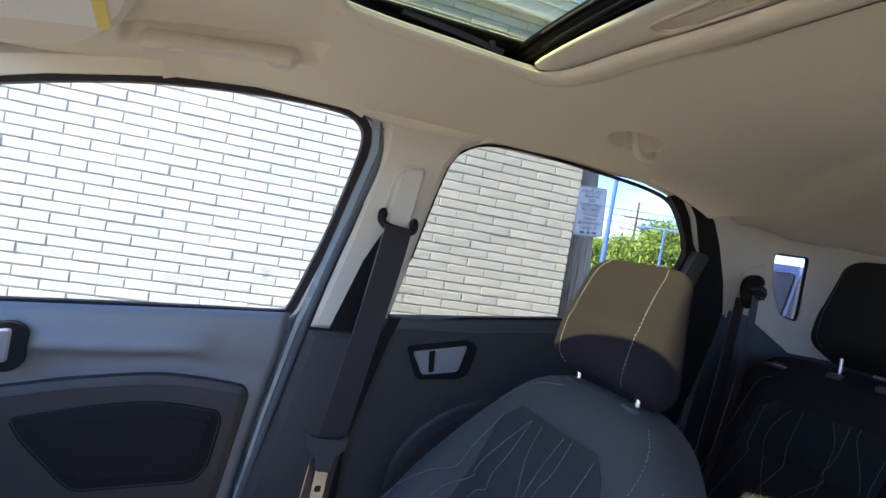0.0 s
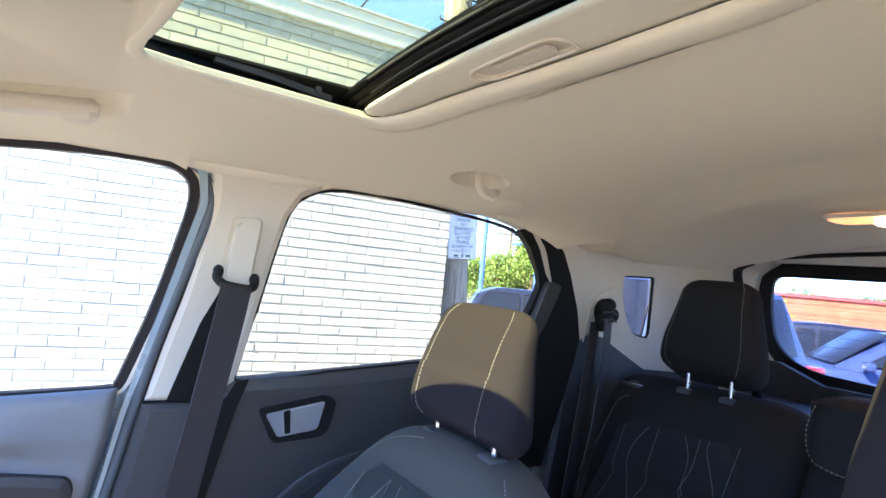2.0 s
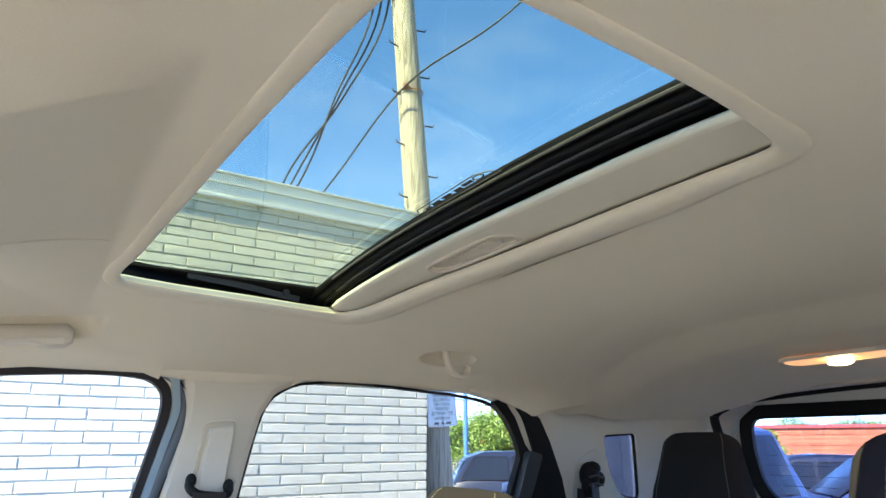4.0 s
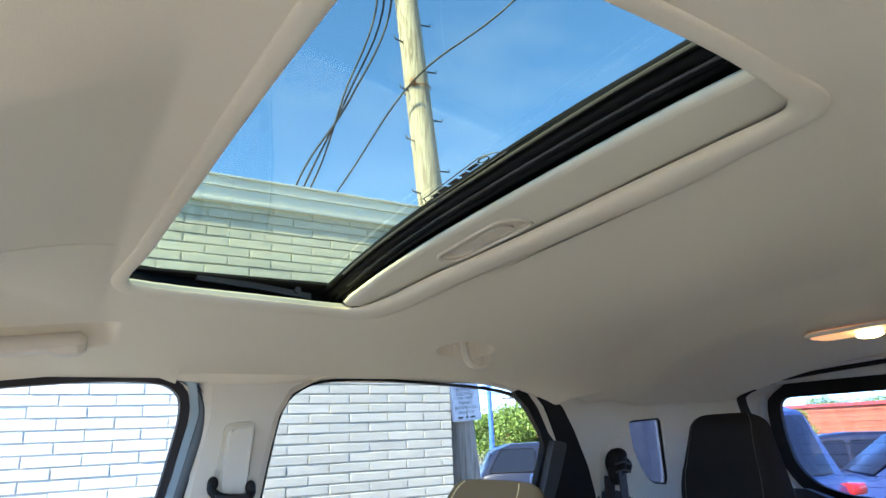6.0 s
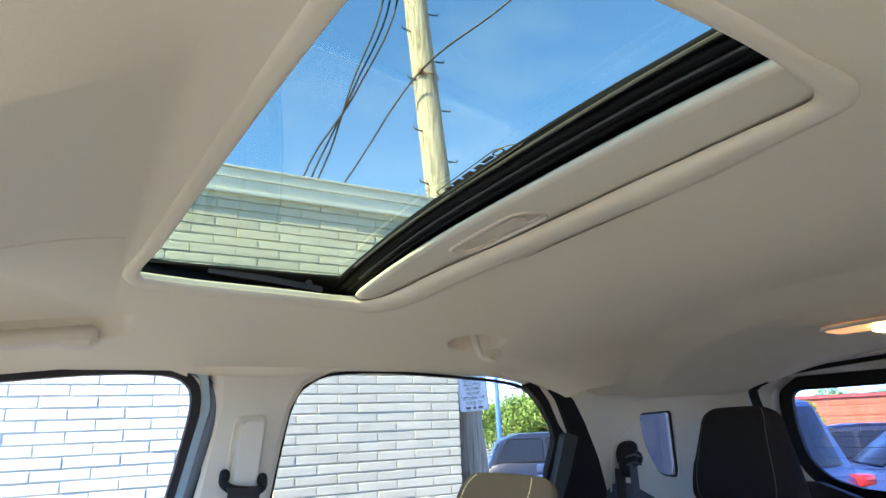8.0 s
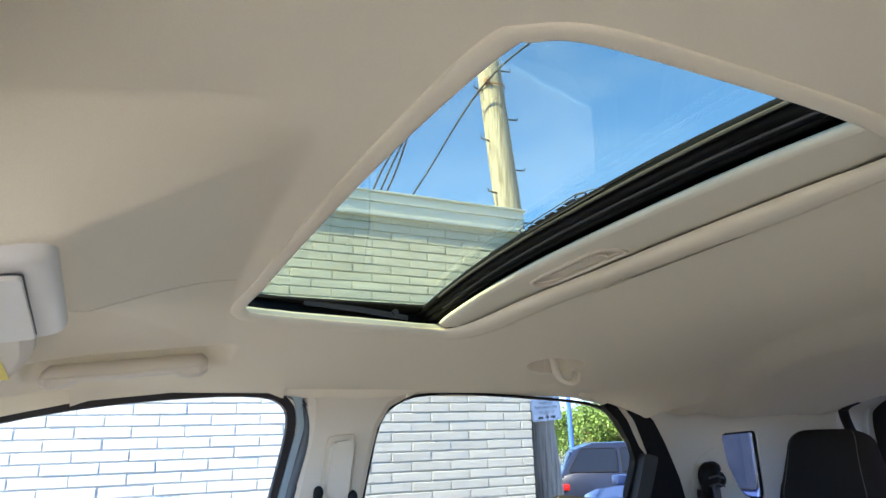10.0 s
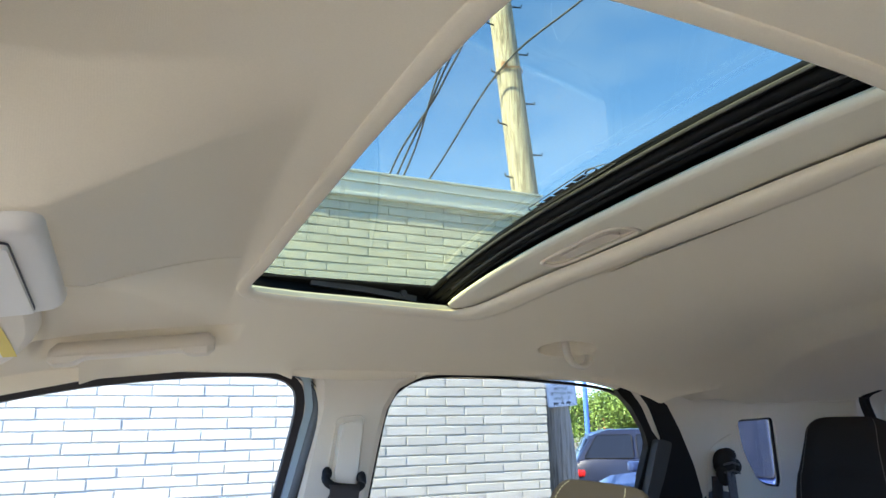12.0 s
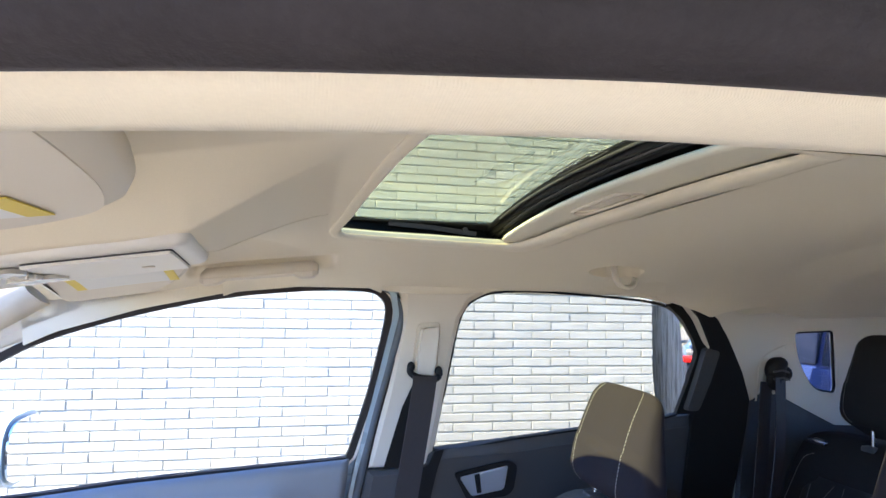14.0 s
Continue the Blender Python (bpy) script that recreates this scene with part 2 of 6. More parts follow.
def rings(bm, loops, closed=True, caps=True):
    """Skins a row of point loops of equal length."""
    rows = [[bm.verts.new(p) for p in loop] for loop in loops]
    count = len(rows[0])
    for a, b in zip(rows, rows[1:]):
        for i in range(count if closed else count - 1):
            j = (i + 1) % count
            bm.faces.new((a[i], a[j], b[j], b[i]))
    if caps and closed:
        bm.faces.new(rows[0])
        bm.faces.new(rows[-1])
    return bm


def tube(path, radius, sides=8, bm=None):
    """A round bar along a path; radius may be one number or one for each point."""
    bm = bm or bmesh.new()
    pts = [Vector(p) for p in path]
    loops = []
    for i, p in enumerate(pts):
        way = (pts[min(i + 1, len(pts) - 1)] - pts[max(i - 1, 0)]).normalized()
        side = way.cross(Vector((0, 0, 1)) if abs(way.z) < 0.9 else Vector((1, 0, 0))).normalized()
        up = side.cross(way)
        r = radius[i] if isinstance(radius, (list, tuple)) else radius
        loops.append([p + r * (math.cos(2 * math.pi * k / sides) * side + math.sin(2 * math.pi * k / sides) * up) for k in range(sides)])
    return rings(bm, loops)


def strip(path, width, thick, across, bm=None):
    """A flat band along a path; across: the direction of its width."""
    bm = bm or bmesh.new()
    pts = [Vector(p) for p in path]
    loops = []
    for i, p in enumerate(pts):
        way = (pts[min(i + 1, len(pts) - 1)] - pts[max(i - 1, 0)]).normalized()
        a = Vector(across)
        a = (a - a.dot(way) * way).normalized()
        n = way.cross(a)
        loops.append([p + a * (u * width / 2) + n * (v * thick / 2) for u, v in ((-1, -1), (1, -1), (1, 1), (-1, 1))])
    return rings(bm, loops)


def smooth_path(points, steps=6, closed=False):
    """A Catmull-Rom curve through points of any dimension."""
    pts = [Vector(p) for p in points]
    out, n = [], len(pts)
    for i in range(n if closed else n - 1):
        p0, p1, p2, p3 = (pts[(i + k) % n] if closed else pts[min(max(i + k, 0), n - 1)] for k in (-1, 0, 1, 2))
        for s in range(steps):
            t = s / steps
            out.append(0.5 * ((2 * p1) + (p2 - p0) * t + (2 * p0 - 5 * p1 + 4 * p2 - p3) * t * t + (3 * p1 - p0 - 3 * p2 + p3) * t ** 3))
    if not closed:
        out.append(pts[-1])
    return out


def rounded(points, radius, steps=5):
    """A polygon in the plane with its corners rounded; radius: one number or one for each corner."""
    pts = [Vector(p) for p in points]
    out = []
    for i, p in enumerate(pts):
        r = radius[i] if isinstance(radius, (list, tuple)) else radius
        a, c = (pts[i - 1] - p), (pts[(i + 1) % len(pts)] - p)
        r = min(r, a.length * 0.49, c.length * 0.49)
        if r < 1e-5:
            out.append(p)
            continue
        a, c = p + a.normalized() * r, p + c.normalized() * r
        for k in range(steps + 1):
            t = k / steps
            out.append((1 - t) ** 2 * a + 2 * t * (1 - t) * p + t * t * c)
    return out


def plate(outer, holes, place, thick, bm=None, fine=0.0):
    """A flat piece with holes. outer and holes are loops in the plane; place(u, v, w) gives the point in space at depth w."""
    bm = bm or bmesh.new()
    flat = bmesh.new()
    for loop in (outer, *holes):
        vs = [flat.verts.new((p[0], p[1], 0)) for p in loop]
        for i in range(len(vs)):
            flat.edges.new((vs[i], vs[(i + 1) % len(vs)]))
    bmesh.ops.triangle_fill(flat, use_beauty=True, edges=flat.edges[:], normal=(0, 0, 1))
    for _ in range(6 if fine else 0):
        long = [e for e in flat.edges if e.calc_length() > fine]
        if not long:
            break
        bmesh.ops.subdivide_edges(flat, edges=long, cuts=1)
        bmesh.ops.triangulate(flat, faces=flat.faces[:])
    flat.verts.index_update()
    co = [(v.co.x, v.co.y) for v in flat.verts]
    faces = [[v.index for v in f.verts] for f in flat.faces]
    edges = [(e.verts[0].index, e.verts[1].index) for e in flat.edges if len(e.link_faces) == 1]
    flat.free()
    low = [bm.verts.new(place(u, v, 0)) for u, v in co]
    high = [bm.verts.new(place(u, v, thick)) for u, v in co]
    for f in faces:
        bm.faces.new([low[i] for i in f])
        bm.faces.new([high[i] for i in reversed(f)])
    for a, b in edges:
        bm.faces.new((low[a], low[b], high[b], high[a]))
    return bm


def offset_loop(loop, by):
    """The loop moved outwards by a distance (inwards: minus)."""
    pts = [Vector(p[:2]) for p in loop]
    area = sum(a.x * b.y - b.x * a.y for a, b in zip(pts, pts[1:] + pts[:1]))
    out = []
    for i, p in enumerate(pts):
        d = (pts[(i + 1) % len(pts)] - pts[i - 1]).normalized()
        out.append(p + Vector((d.y, -d.x)) * (by if area > 0 else -by))
    return out


def soft_block(stations, power=3.5, sides=28, bm=None):
    """A cushion: rings across a line. Each station: middle, half width (y), half depth (along the second vector), that vector."""
    loops = []
    for middle, wide, deep, ahead in stations:
        loop = []
        for k in range(sides):
            a = 2 * math.pi * k / sides
            c, s = math.cos(a), math.sin(a)
            u = math.copysign(abs(c) ** (2 / power), c) * wide
            v = math.copysign(abs(s) ** (2 / power), s) * deep
            loop.append(Vector(middle) + Vector((0, 1, 0)) * u + Vector(ahead).normalized() * v)
        loops.append(loop)
    return rings(bm or bmesh.new(), loops)


def smoothstep(a, b, x):
    t = min(max((x - a) / (b - a), 0.0), 1.0)
    return t * t * (3 - 2 * t)


# ---- the car's side plane and roof form ----
def side_y(z):
    """How far from the middle the inner face of the side stands at a height."""
    return 0.67 - 0.27 * (z - 1.118)


def on_side(depth=0.0, sign=1):
    """place() for plates that lie on a side; w goes inwards."""
    def place(u, v, w):
        return Vector((u, sign * (side_y(v) + depth - w), v))
    return place


def roof_z(x, y):
    out = min(abs(y), 0.605)
    far = out / 0.58
    z = 1.549 - 0.078 * far ** 3 if y > 0 else 1.549 + 0.017 * far - 0.098 * far ** 4.5
    # the crown round the sunroof, which sinks towards the windscreen and the rear
    crown = 1.583 - 0.1876 * out ** 2 - 1.0458 * out ** 4 + 1.8003 * out ** 6
    z += (crown - z) * smoothstep(-0.40, -0.19, x) * smoothstep(0.66, 0.22, x)
    # crease across the rear, a short steep slope and a longer flat one
    past = x - 0.615 - 0.50 * y * y
    if past > -0.3:
        turn = 0.5 * (past + math.sqrt(past * past + 0.00004))
        z -= 0.044 * turn + 0.230 * min(turn, 0.095)
    z -= 0.060 * smoothstep(-0.32, -0.75, x)
    # the rear corners sink a little towards the quarter panels
    z -= (0.030 * smoothstep(0.55, 0.66, x) - 0.024 * smoothstep(0.72, 0.96, x) - 0.012 * smoothstep(0.95, 1.12, x)) * smoothstep(0.44, 0.61, abs(y))
    # ramp that leads down to the overhead console, with a fold on either side
    beside = min(max((-0.080 - y) / 0.062, (y - 0.240 - 0.95 * (x + 0.206)) / 0.20, 0.0), 1.0)
    z -= 0.054 * min(max((-0.197 - x) / 0.132, 0.0), 1.0) * (1 - beside)
    # recesses of the coat hooks
    hook = ((x - 0.350) / 0.052) ** 2 + ((abs(y) - 0.468) / 0.025) ** 2
    z += 0.040 * smoothstep(1.08, 0.80, hook)
    # recess above the passenger grab handle
    along, out = (x + 0.395) / 0.182, y - (0.495 - 0.203 * (x + 0.395))
    z += 0.030 * smoothstep(-0.16, -0.08, along) * smoothstep(1.22, 1.10, along) * smoothstep(-0.021, -0.010, out) * smoothstep(0.040, 0.012, out)
    return z


FRONT_WINDOW = [(-0.150, 1.133), (-0.134, 1.140), (-0.127, 1.160), (-0.116, 1.20), (-0.098, 1.27), (-0.079, 1.37), (-0.072, 1.425), (-0.082, 1.453), (-0.118, 1.466), (-0.216, 1.465),
                (-0.367, 1.449), (-0.511, 1.418), (-0.649, 1.376), (-0.74, 1.333), (-0.86, 1.255), (-0.98, 1.16), (-1.02, 1.10), (-1.0, 1.062),
                (-0.714, 1.083), (-0.545, 1.103), (-0.295, 1.123)]
REAR_WINDOW = [(0.043, 1.148), (0.057, 1.26), (0.069, 1.36), (0.078, 1.415), (0.094, 1.444), (0.136, 1.464), (0.22, 1.469), (0.336, 1.464), (0.462, 1.455),
               (0.525, 1.443), (0.555, 1.424), (0.588, 1.388), (0.609, 1.356), (0.598, 1.29), (0.580, 1.210), (0.367, 1.184), (0.20, 1.165)]
HOLE = smooth_path([(-0.144, -0.236), (-0.138, -0.250), (-0.115, -0.261), (-0.05, -0.2605), (0.05, -0.255), (0.130, -0.243), (0.160, -0.232), (0.172, -0.214), (0.182, -0.165), (0.192, -0.085), (0.197, 0.01), (0.196, 0.09),
                    (0.188, 0.165), (0.174, 0.225), (0.156, 0.285), (0.140, 0.330), (0.118, 0.361), (0.085, 0.3715), (0.0, 0.366), (-0.09, 0.360), (-0.160, 0.352), (-0.178, 0.343), (-0.181, 0.322), (-0.168, 0.255), (-0.156, 0.12), (-0.150, 0.0), (-0.146, -0.13)], 7, True)


# ---- headliner ----
def roof_sheet(name, lift, mat, parent, grow=0.0):
    """A sheet over the cabin: rings from the sunroof's opening out to the windows."""
    count = 220 if grow else 1000
    def spread(loop):
        """Points evenly along a loop."""
        pts = [Vector(p[:2]) for p in loop] + [Vector(loop[0][:2])]
        run = [0.0]
        for a, b in zip(pts, pts[1:]):
            run.append(run[-1] + (b - a).length)
        return pts, run
    def cast(loop, middle, angle):
        way = Vector((math.cos(angle), math.sin(angle)))
        pts = [Vector(p[:2]) for p in loop]
        best = None
        for a, b in zip(pts, pts[1:] + pts[:1]):
            d = b - a
            den = way.x * d.y - way.y * d.x
            if abs(den) < 1e-9:
                continue
            o = a - middle
            t = (o.x * d.y - o.y * d.x) / den
            s = (o.x * way.y - o.y * way.x) / den
            if t > 0 and -1e-6 <= s <= 1 + 1e-6 and (best is None or t > best):
                best = t
        return middle + way * best
    middle = Vector((0.0, 0.05))
    outer = [(-0.64, -0.455), (-0.5, -0.492), (-0.3, -0.528), (-0.2, -0.546), (0.6, -0.560), (0.72, -0.62), (1.05, -0.66), (1.21, -0.60), (1.21, 0.60), (1.05, 0.66), (0.72, 0.64),
             (0.6, 0.588), (-0.2, 0.588), (-0.5, 0.565), (-0.64, 0.528)]
    outer = [(x, y * 1.12) for x, y in outer] if grow else outer
    angles = [2 * math.pi * k / count for k in range(count)]
    # more rays towards the corners of the long plan
    corner = [math.atan2(y - middle.y, x - middle.x) % (2 * math.pi) for x, y in outer]
    angles = sorted(set([round(a, 5) for a in angles + corner]))
    inner = [cast(offset_loop(HOLE, grow) if grow else HOLE, middle, a) for a in angles]
    edge = [cast(outer, middle, a) for a in angles]
    loops = []
    steps = [0, 0.015, 0.04] + [0.07 + 0.93 * k / (34 if grow else 84) for k in range(35 if grow else 85)]
    loops.append([(p.x, p.y, roof_z(p.x, p.y) + lift + (0.005 if not grow else -0.004)) for p in inner])
    for s in steps:
        loops.append([(q.x, q.y, roof_z(q.x, q.y) + lift) for q in (a.lerp(b, s) for a, b in zip(inner, edge))])
    bm = bmesh.new()
    rings(bm, loops, caps=False)
    return part(name, bm, mat, parent, angle=50)


tagged(roof_sheet("ceiling", 0.0, HEADLINER, None), "beige woven fabric headliner of a car around a sunroof", "headliner", kind="structure")


# ---- the car's shell ----
shell = thing("car_shell", "pale blue-grey painted car body with open door frames", "car body", kind="structure")
WINDOWS = [FRONT_WINDOW, REAR_WINDOW]


def shell_side(sign):
    """The painted side outside the trim, with openings for the windows."""
    outer = [(-1.35, 0.35), (1.55, 0.35), (1.62, 0.9), (1.55, 1.2), (1.30, 1.49), (0.6, 1.54), (-0.2, 1.54), (-0.62, 1.48), (-0.9, 1.36), (-1.3, 1.12)]
    quarter = [(0.85, 1.43), (1.12, 1.43), (1.14, 1.21), (0.98, 1.20), (0.87, 1.28)]
    holes = [[(x + 0.075 * smoothstep(0.50, 0.58, x), z) for x, z in (p[:2] for p in offset_loop(w, 0.045))] for w in WINDOWS] + [quarter]
    if sign < 0:
        holes = [[(-0.95, 0.40), (-0.05, 0.40), (-0.10, 1.2), (-0.06, 1.40), (-0.10, 1.463), (-0.25, 1.47), (-0.511, 1.425), (-0.72, 1.36), (-0.98, 1.18)], offset_loop(REAR_WINDOW, 0.02), quarter]
    return part("side_wall", plate(outer, holes, on_side(0.10, sign), 0.03), PAINT, shell)


for sign in (1, -1):
    shell_side(sign)
roof_sheet("roof_skin", 0.043, PAINT, shell, 0.055)
for x in (-1.15, 1.22):
    for y in (-0.70, 0.70):
        part("wheel", tube([(x, y - 0.09, 0.335), (x, y + 0.09, 0.335)], 0.335, 28), RUBBER, shell, "black tyre")
part("floor_pan", boxed((0.1, 0, 0.33), (2.9, 1.5, 0.04)), CARPET, shell)
part("firewall", boxed((-1.33, 0, 0.68), (0.05, 1.5, 0.72)), DARK_PLASTIC, shell)
part("dashboard", boxed((-1.05, 0, 0.85), (0.55, 1.42, 0.28), 0.06), DARK_PLASTIC, shell)

# out of view; added to bounce sun through the windscreen onto the front ceiling
bonnet = bmesh.new()
rings(bonnet, [[(x, y, z - 0.05 * (abs(y) / 0.75) ** 3) for y in [-half + 2 * half * k / 12 for k in range(13)]] for x, z, half in ((-1.40, 1.02, 0.74), (-1.7, 0.985, 0.75), (-2.0, 0.93, 0.74), (-2.2, 0.86, 0.70), (-2.32, 0.74, 0.64), (-2.35, 0.45, 0.62))], closed=False, caps=False)
part("bonnet", bonnet, PAINT, shell)
part("cowl", boxed((-1.36, 0, 1.0), (0.10, 1.5, 0.10)), DARK_PLASTIC, shell)
part("tail_panel", boxed((1.52, 0, 0.70), (0.06, 1.5, 0.75)), PAINT, shell)
for sign in (1, -1):
    # windscreen pillar with its cream cover
    pillar = [(-0.68, 0.53, 1.475), (-0.90, 0.57, 1.345), (-1.15, 0.62, 1.18), (-1.36, 0.66, 1.04)]
    part("windscreen_pillar", tube([(x, sign * (y + 0.050), z) for x, y, z in pillar], 0.050, 12), CREAM_PLASTIC, shell, "cream covered windscreen pillar")
part("header_bar", tube([(-0.662, -0.56, 1.490), (-0.68, 0, 1.512), (-0.662, 0.56, 1.490)], 0.030, 12), PAINT, shell)
# hidden tube, added to stop sun leaking in past the ceiling's passenger edge
part("side_rail", tube(smooth_path([(-0.76, 0.600, 1.440), (-0.66, 0.602, 1.475), (-0.45, 0.604, 1.500), (-0.20, 0.612, 1.508), (0.30, 0.615, 1.510), (0.66, 0.640, 1.50)], 4), 0.032, 10), PAINT, shell)
part("tail_header", tube([(1.30, -0.62, 1.535), (1.31, 0, 1.560), (1.30, 0.62, 1.535)], 0.04, 10), PAINT, shell)

# ---- side trim ----
ETCHED = material("etched_print", (0.30, 0.30, 0.29), 0.8, grain=0.1, bump=0.0)


def quarter_y(z):
    return 0.672 - 0.12 * (z - 1.25)


def on_quarter(depth=0.0, sign=1):
    def place(u, v, w):
        pinch = 0.055 * smoothstep(1.06, 1.24, u) + 0.056 * (1 - smoothstep(0.64, 0.86, u))
        return Vector((u, sign * (quarter_y(v) - pinch + depth - w), v))
    return place


def frame_ring(outline, low, high, depth, thick, sign=1):
    """A ring that follows a window's outline, from low to high metres outside it."""
    return plate(offset_loop(outline, high), [offset_loop(outline, low)] if low > -0.5 else [], on_side(depth, sign), thick)


FRONT_LOOP = [Vector(p) for p in smooth_path([p for p in FRONT_WINDOW], 3, True)]
REAR_LOOP = [Vector(p) for p in smooth_path([p for p in REAR_WINDOW], 3, True)]


def bezel_handle(parent, x, z, sign, d=-0.008):
    """An inside door handle: a black surround, a chrome dish and the pull."""
    def at(u, v):
        return (x + u, z + v)
    outer = rounded([at(-0.068, 0.018), at(0.050, 0.042), at(0.068, 0.030), at(0.064, -0.024), at(0.050, -0.036), at(-0.034, -0.044)], 0.012)
    inner = rounded([at(-0.056, 0.010), at(0.048, 0.032), at(0.044, -0.022), at(-0.026, -0.034)], 0.008)
    handle = part("inside_handle", plate(outer, [inner], on_side(d + 0.004, sign), 0.014), RUBBER, parent, "black surround")
    part("dish", plate(offset_loop(inner, 0.001), [], on_side(d - 0.002, sign), 0.005), CHROME, handle, "chrome dish")
    grip = rounded([at(-0.012, 0.016), at(0.044, 0.028), at(0.040, -0.018), at(-0.004, -0.026)], 0.005)
    part("pull", plate(grip, [], on_side(d - 0.003, sign), 0.009), CHROME, handle, "chrome pull")
    part("slot", plate(rounded([at(-0.024, 0.013), at(-0.013, 0.016), at(-0.005, -0.026), at(-0.014, -0.028)], 0.002), [], on_side(d - 0.006, sign), 0.003), RUBBER, handle)


def bulged(outline, depth, thick, rise, sign, inset=0.012):
    """A cushion-like panel on a side: its edge is rounded by stepping inwards."""
    bm = bmesh.new()
    place = on_side(depth, sign)
    loops = []
    for inn, w in ((0, 0), (0, thick * 0.5), (inset * 0.3, thick * 0.85), (inset, thick), (inset * 2.2, thick + rise)):
        loops.append([place(p.x, p.y, w) for p in offset_loop(outline, -inn)])
    rows = [[bm.verts.new(p) for p in loop] for loop in loops]
    for a, b in zip(rows, rows[1:]):
        for i in range(len(a)):
            j = (i + 1) % len(a)
            bm.faces.new((a[i], a[j], b[j], b[i]))
    plate(offset_loop(outline, -inset * 2.2), [], on_side(depth - thick - rise, sign), 0.001, bm)
    return bm


def table(rows, at):
    """A value read from a row of (place, value) pairs, straight between them."""
    rows = sorted(rows)
    for (a, u), (b, v) in zip(rows, rows[1:]):
        if at <= b:
            return u + (v - u) * max(0.0, at - a) / (b - a)
    return rows[-1][1]


def door_skin(belt, rear, front, low, inward, sign, across=90, down=80):
    """A moulded door lining: a sheet between its front, belt, rear edge and foot, pushed inwards by inward(x, z)."""
    bm = bmesh.new()
    rows = []
    for j in range(down + 1):
        t = (j / down) ** 1.5
        row = []
        for i in range(across + 1):
            s = 1 - (1 - i / across) ** 1.3
            x = front + (table(rear, 1.0) - front) * s
            for _ in range(3):
                z = table(belt, x) + (low - table(belt, x)) * t
                x = front + (table(rear, z) - front) * s
            row.append(bm.verts.new((x, sign * (side_y(z) - inward(x, z)), z)))
        rows.append(row)
    for a, b in zip(rows, rows[1:]):
        for i in range(across):
            bm.faces.new((a[i], a[i + 1], b[i + 1], b[i]))
    return bm


def front_door(sign):
    door = thing("car_front_door", "dark grey moulded front door lining with pale metal window frame", "car door", kind="")
    # window surround, from the pane outwards
    part("window_seal", frame_ring(FRONT_LOOP, -0.001, 0.0125, 0.020, 0.018, sign), WINDOW_SEAL, door, "black rubber seal")
    part("window_frame", frame_ring(FRONT_LOOP, 0.0125, 0.018, 0.028, 0.026, sign), CREAM_PLASTIC, door, "pale frame trim")
    part("pane", plate(offset_loop(FRONT_LOOP, 0.015), [], on_side(0.028, sign), 0.004), CLEAR, door).visible_shadow = False
    part("outer_frame", frame_ring(FRONT_LOOP, 0.012, 0.060, 0.045, 0.010, sign), PAINT, door, "pale painted outer frame")
    pane_mark(door, -0.178, 1.199, sign, 0.0235)
    belt = [(-1.02, 1.066), (-0.714, 1.080), (-0.545, 1.100), (-0.295, 1.121), (-0.126, 1.134)]
    rear = [(1.140, -0.127), (1.123, -0.130), (1.045, -0.137), (0.982, -0.146), (0.887, -0.159), (0.783, -0.168), (0.42, -0.20)]
    def inward(x, z):
        below = max(0.0, table(belt, x) - z)
        crease = table(belt, x) - (1.043 + 0.022 * smoothstep(-0.50, -0.13, x))
        w = 0.004 + 0.022 * math.sqrt(max(0.0, 1 - (1 - min(below / 0.024, 1.0)) ** 2))
        ledge = smoothstep(-0.215, -0.285, x)
        w += (0.006 + 0.014 * ledge) * smoothstep(0.015, crease, below) - (0.008 + 0.018 * ledge) * smoothstep(crease - 0.002, crease + 0.018 + 0.02 * (1 - ledge), below)
        edge = table(rear, z) - x
        return w - 0.016 * (1 - min(edge / 0.014, 1.0)) ** 2
    panel = part("door_panel", door_skin(belt, rear, -1.05, 0.42, inward, sign), DOOR_GREY, door, "dark grey grained door panel", angle=50)
    wing = rounded([(-0.62, 0.945), (-0.529, 0.973), (-0.450, 0.992), (-0.388, 1.003), (-0.323, 1.013), (-0.254, 1.013), (-0.180, 1.003), (-0.170, 0.985), (-0.175, 0.945), (-0.184, 0.849), (-0.195, 0.75), (-0.235, 0.62), (-0.68, 0.62)],
                   [0, 0.02, 0.02, 0.02, 0.02, 0.03, 0.016, 0.014, 0.02, 0.02, 0.03, 0.03, 0], 4)
    part("armrest_wing", bulged(wing, -0.018, 0.018, 0.003, sign, 0.007), DARK_PLASTIC, panel, "raised armrest moulding")
    pocket = rounded([(-0.512, 0.924), (-0.402, 0.954), (-0.338, 0.965), (-0.289, 0.967), (-0.214, 0.957), (-0.209, 0.935), (-0.217, 0.850), (-0.235, 0.822), (-0.412, 0.800), (-0.432, 0.815), (-0.495, 0.890)],
                     [0.014, 0.03, 0.03, 0.03, 0.012, 0.012, 0.02, 0.016, 0.02, 0.02, 0.02], 4)
    part("pocket", bulged(pocket, -0.0375, 0.0030, 0.0045, sign, 0.010), BLACK_FABRIC, panel, "black cloth insert")
    rim = [Vector((p.x, sign * (side_y(p.y) - 0.0395), p.y)) for p in pocket]
    part("pocket_rim", tube(rim + rim[:1], 0.0020, 6), RUBBER, panel)
    bezel_handle(door, -0.560, 1.040, sign, -0.042)
    grille = [Vector((-0.60 + 0.085 * math.cos(a), sign * (side_y(0.78) - 0.045), 0.765 + 0.085 * math.sin(a))) for a in [2 * math.pi * k / 28 for k in range(29)]]
    part("speaker_ring", tube(grille, 0.008, 6), DARK_PLASTIC, door)
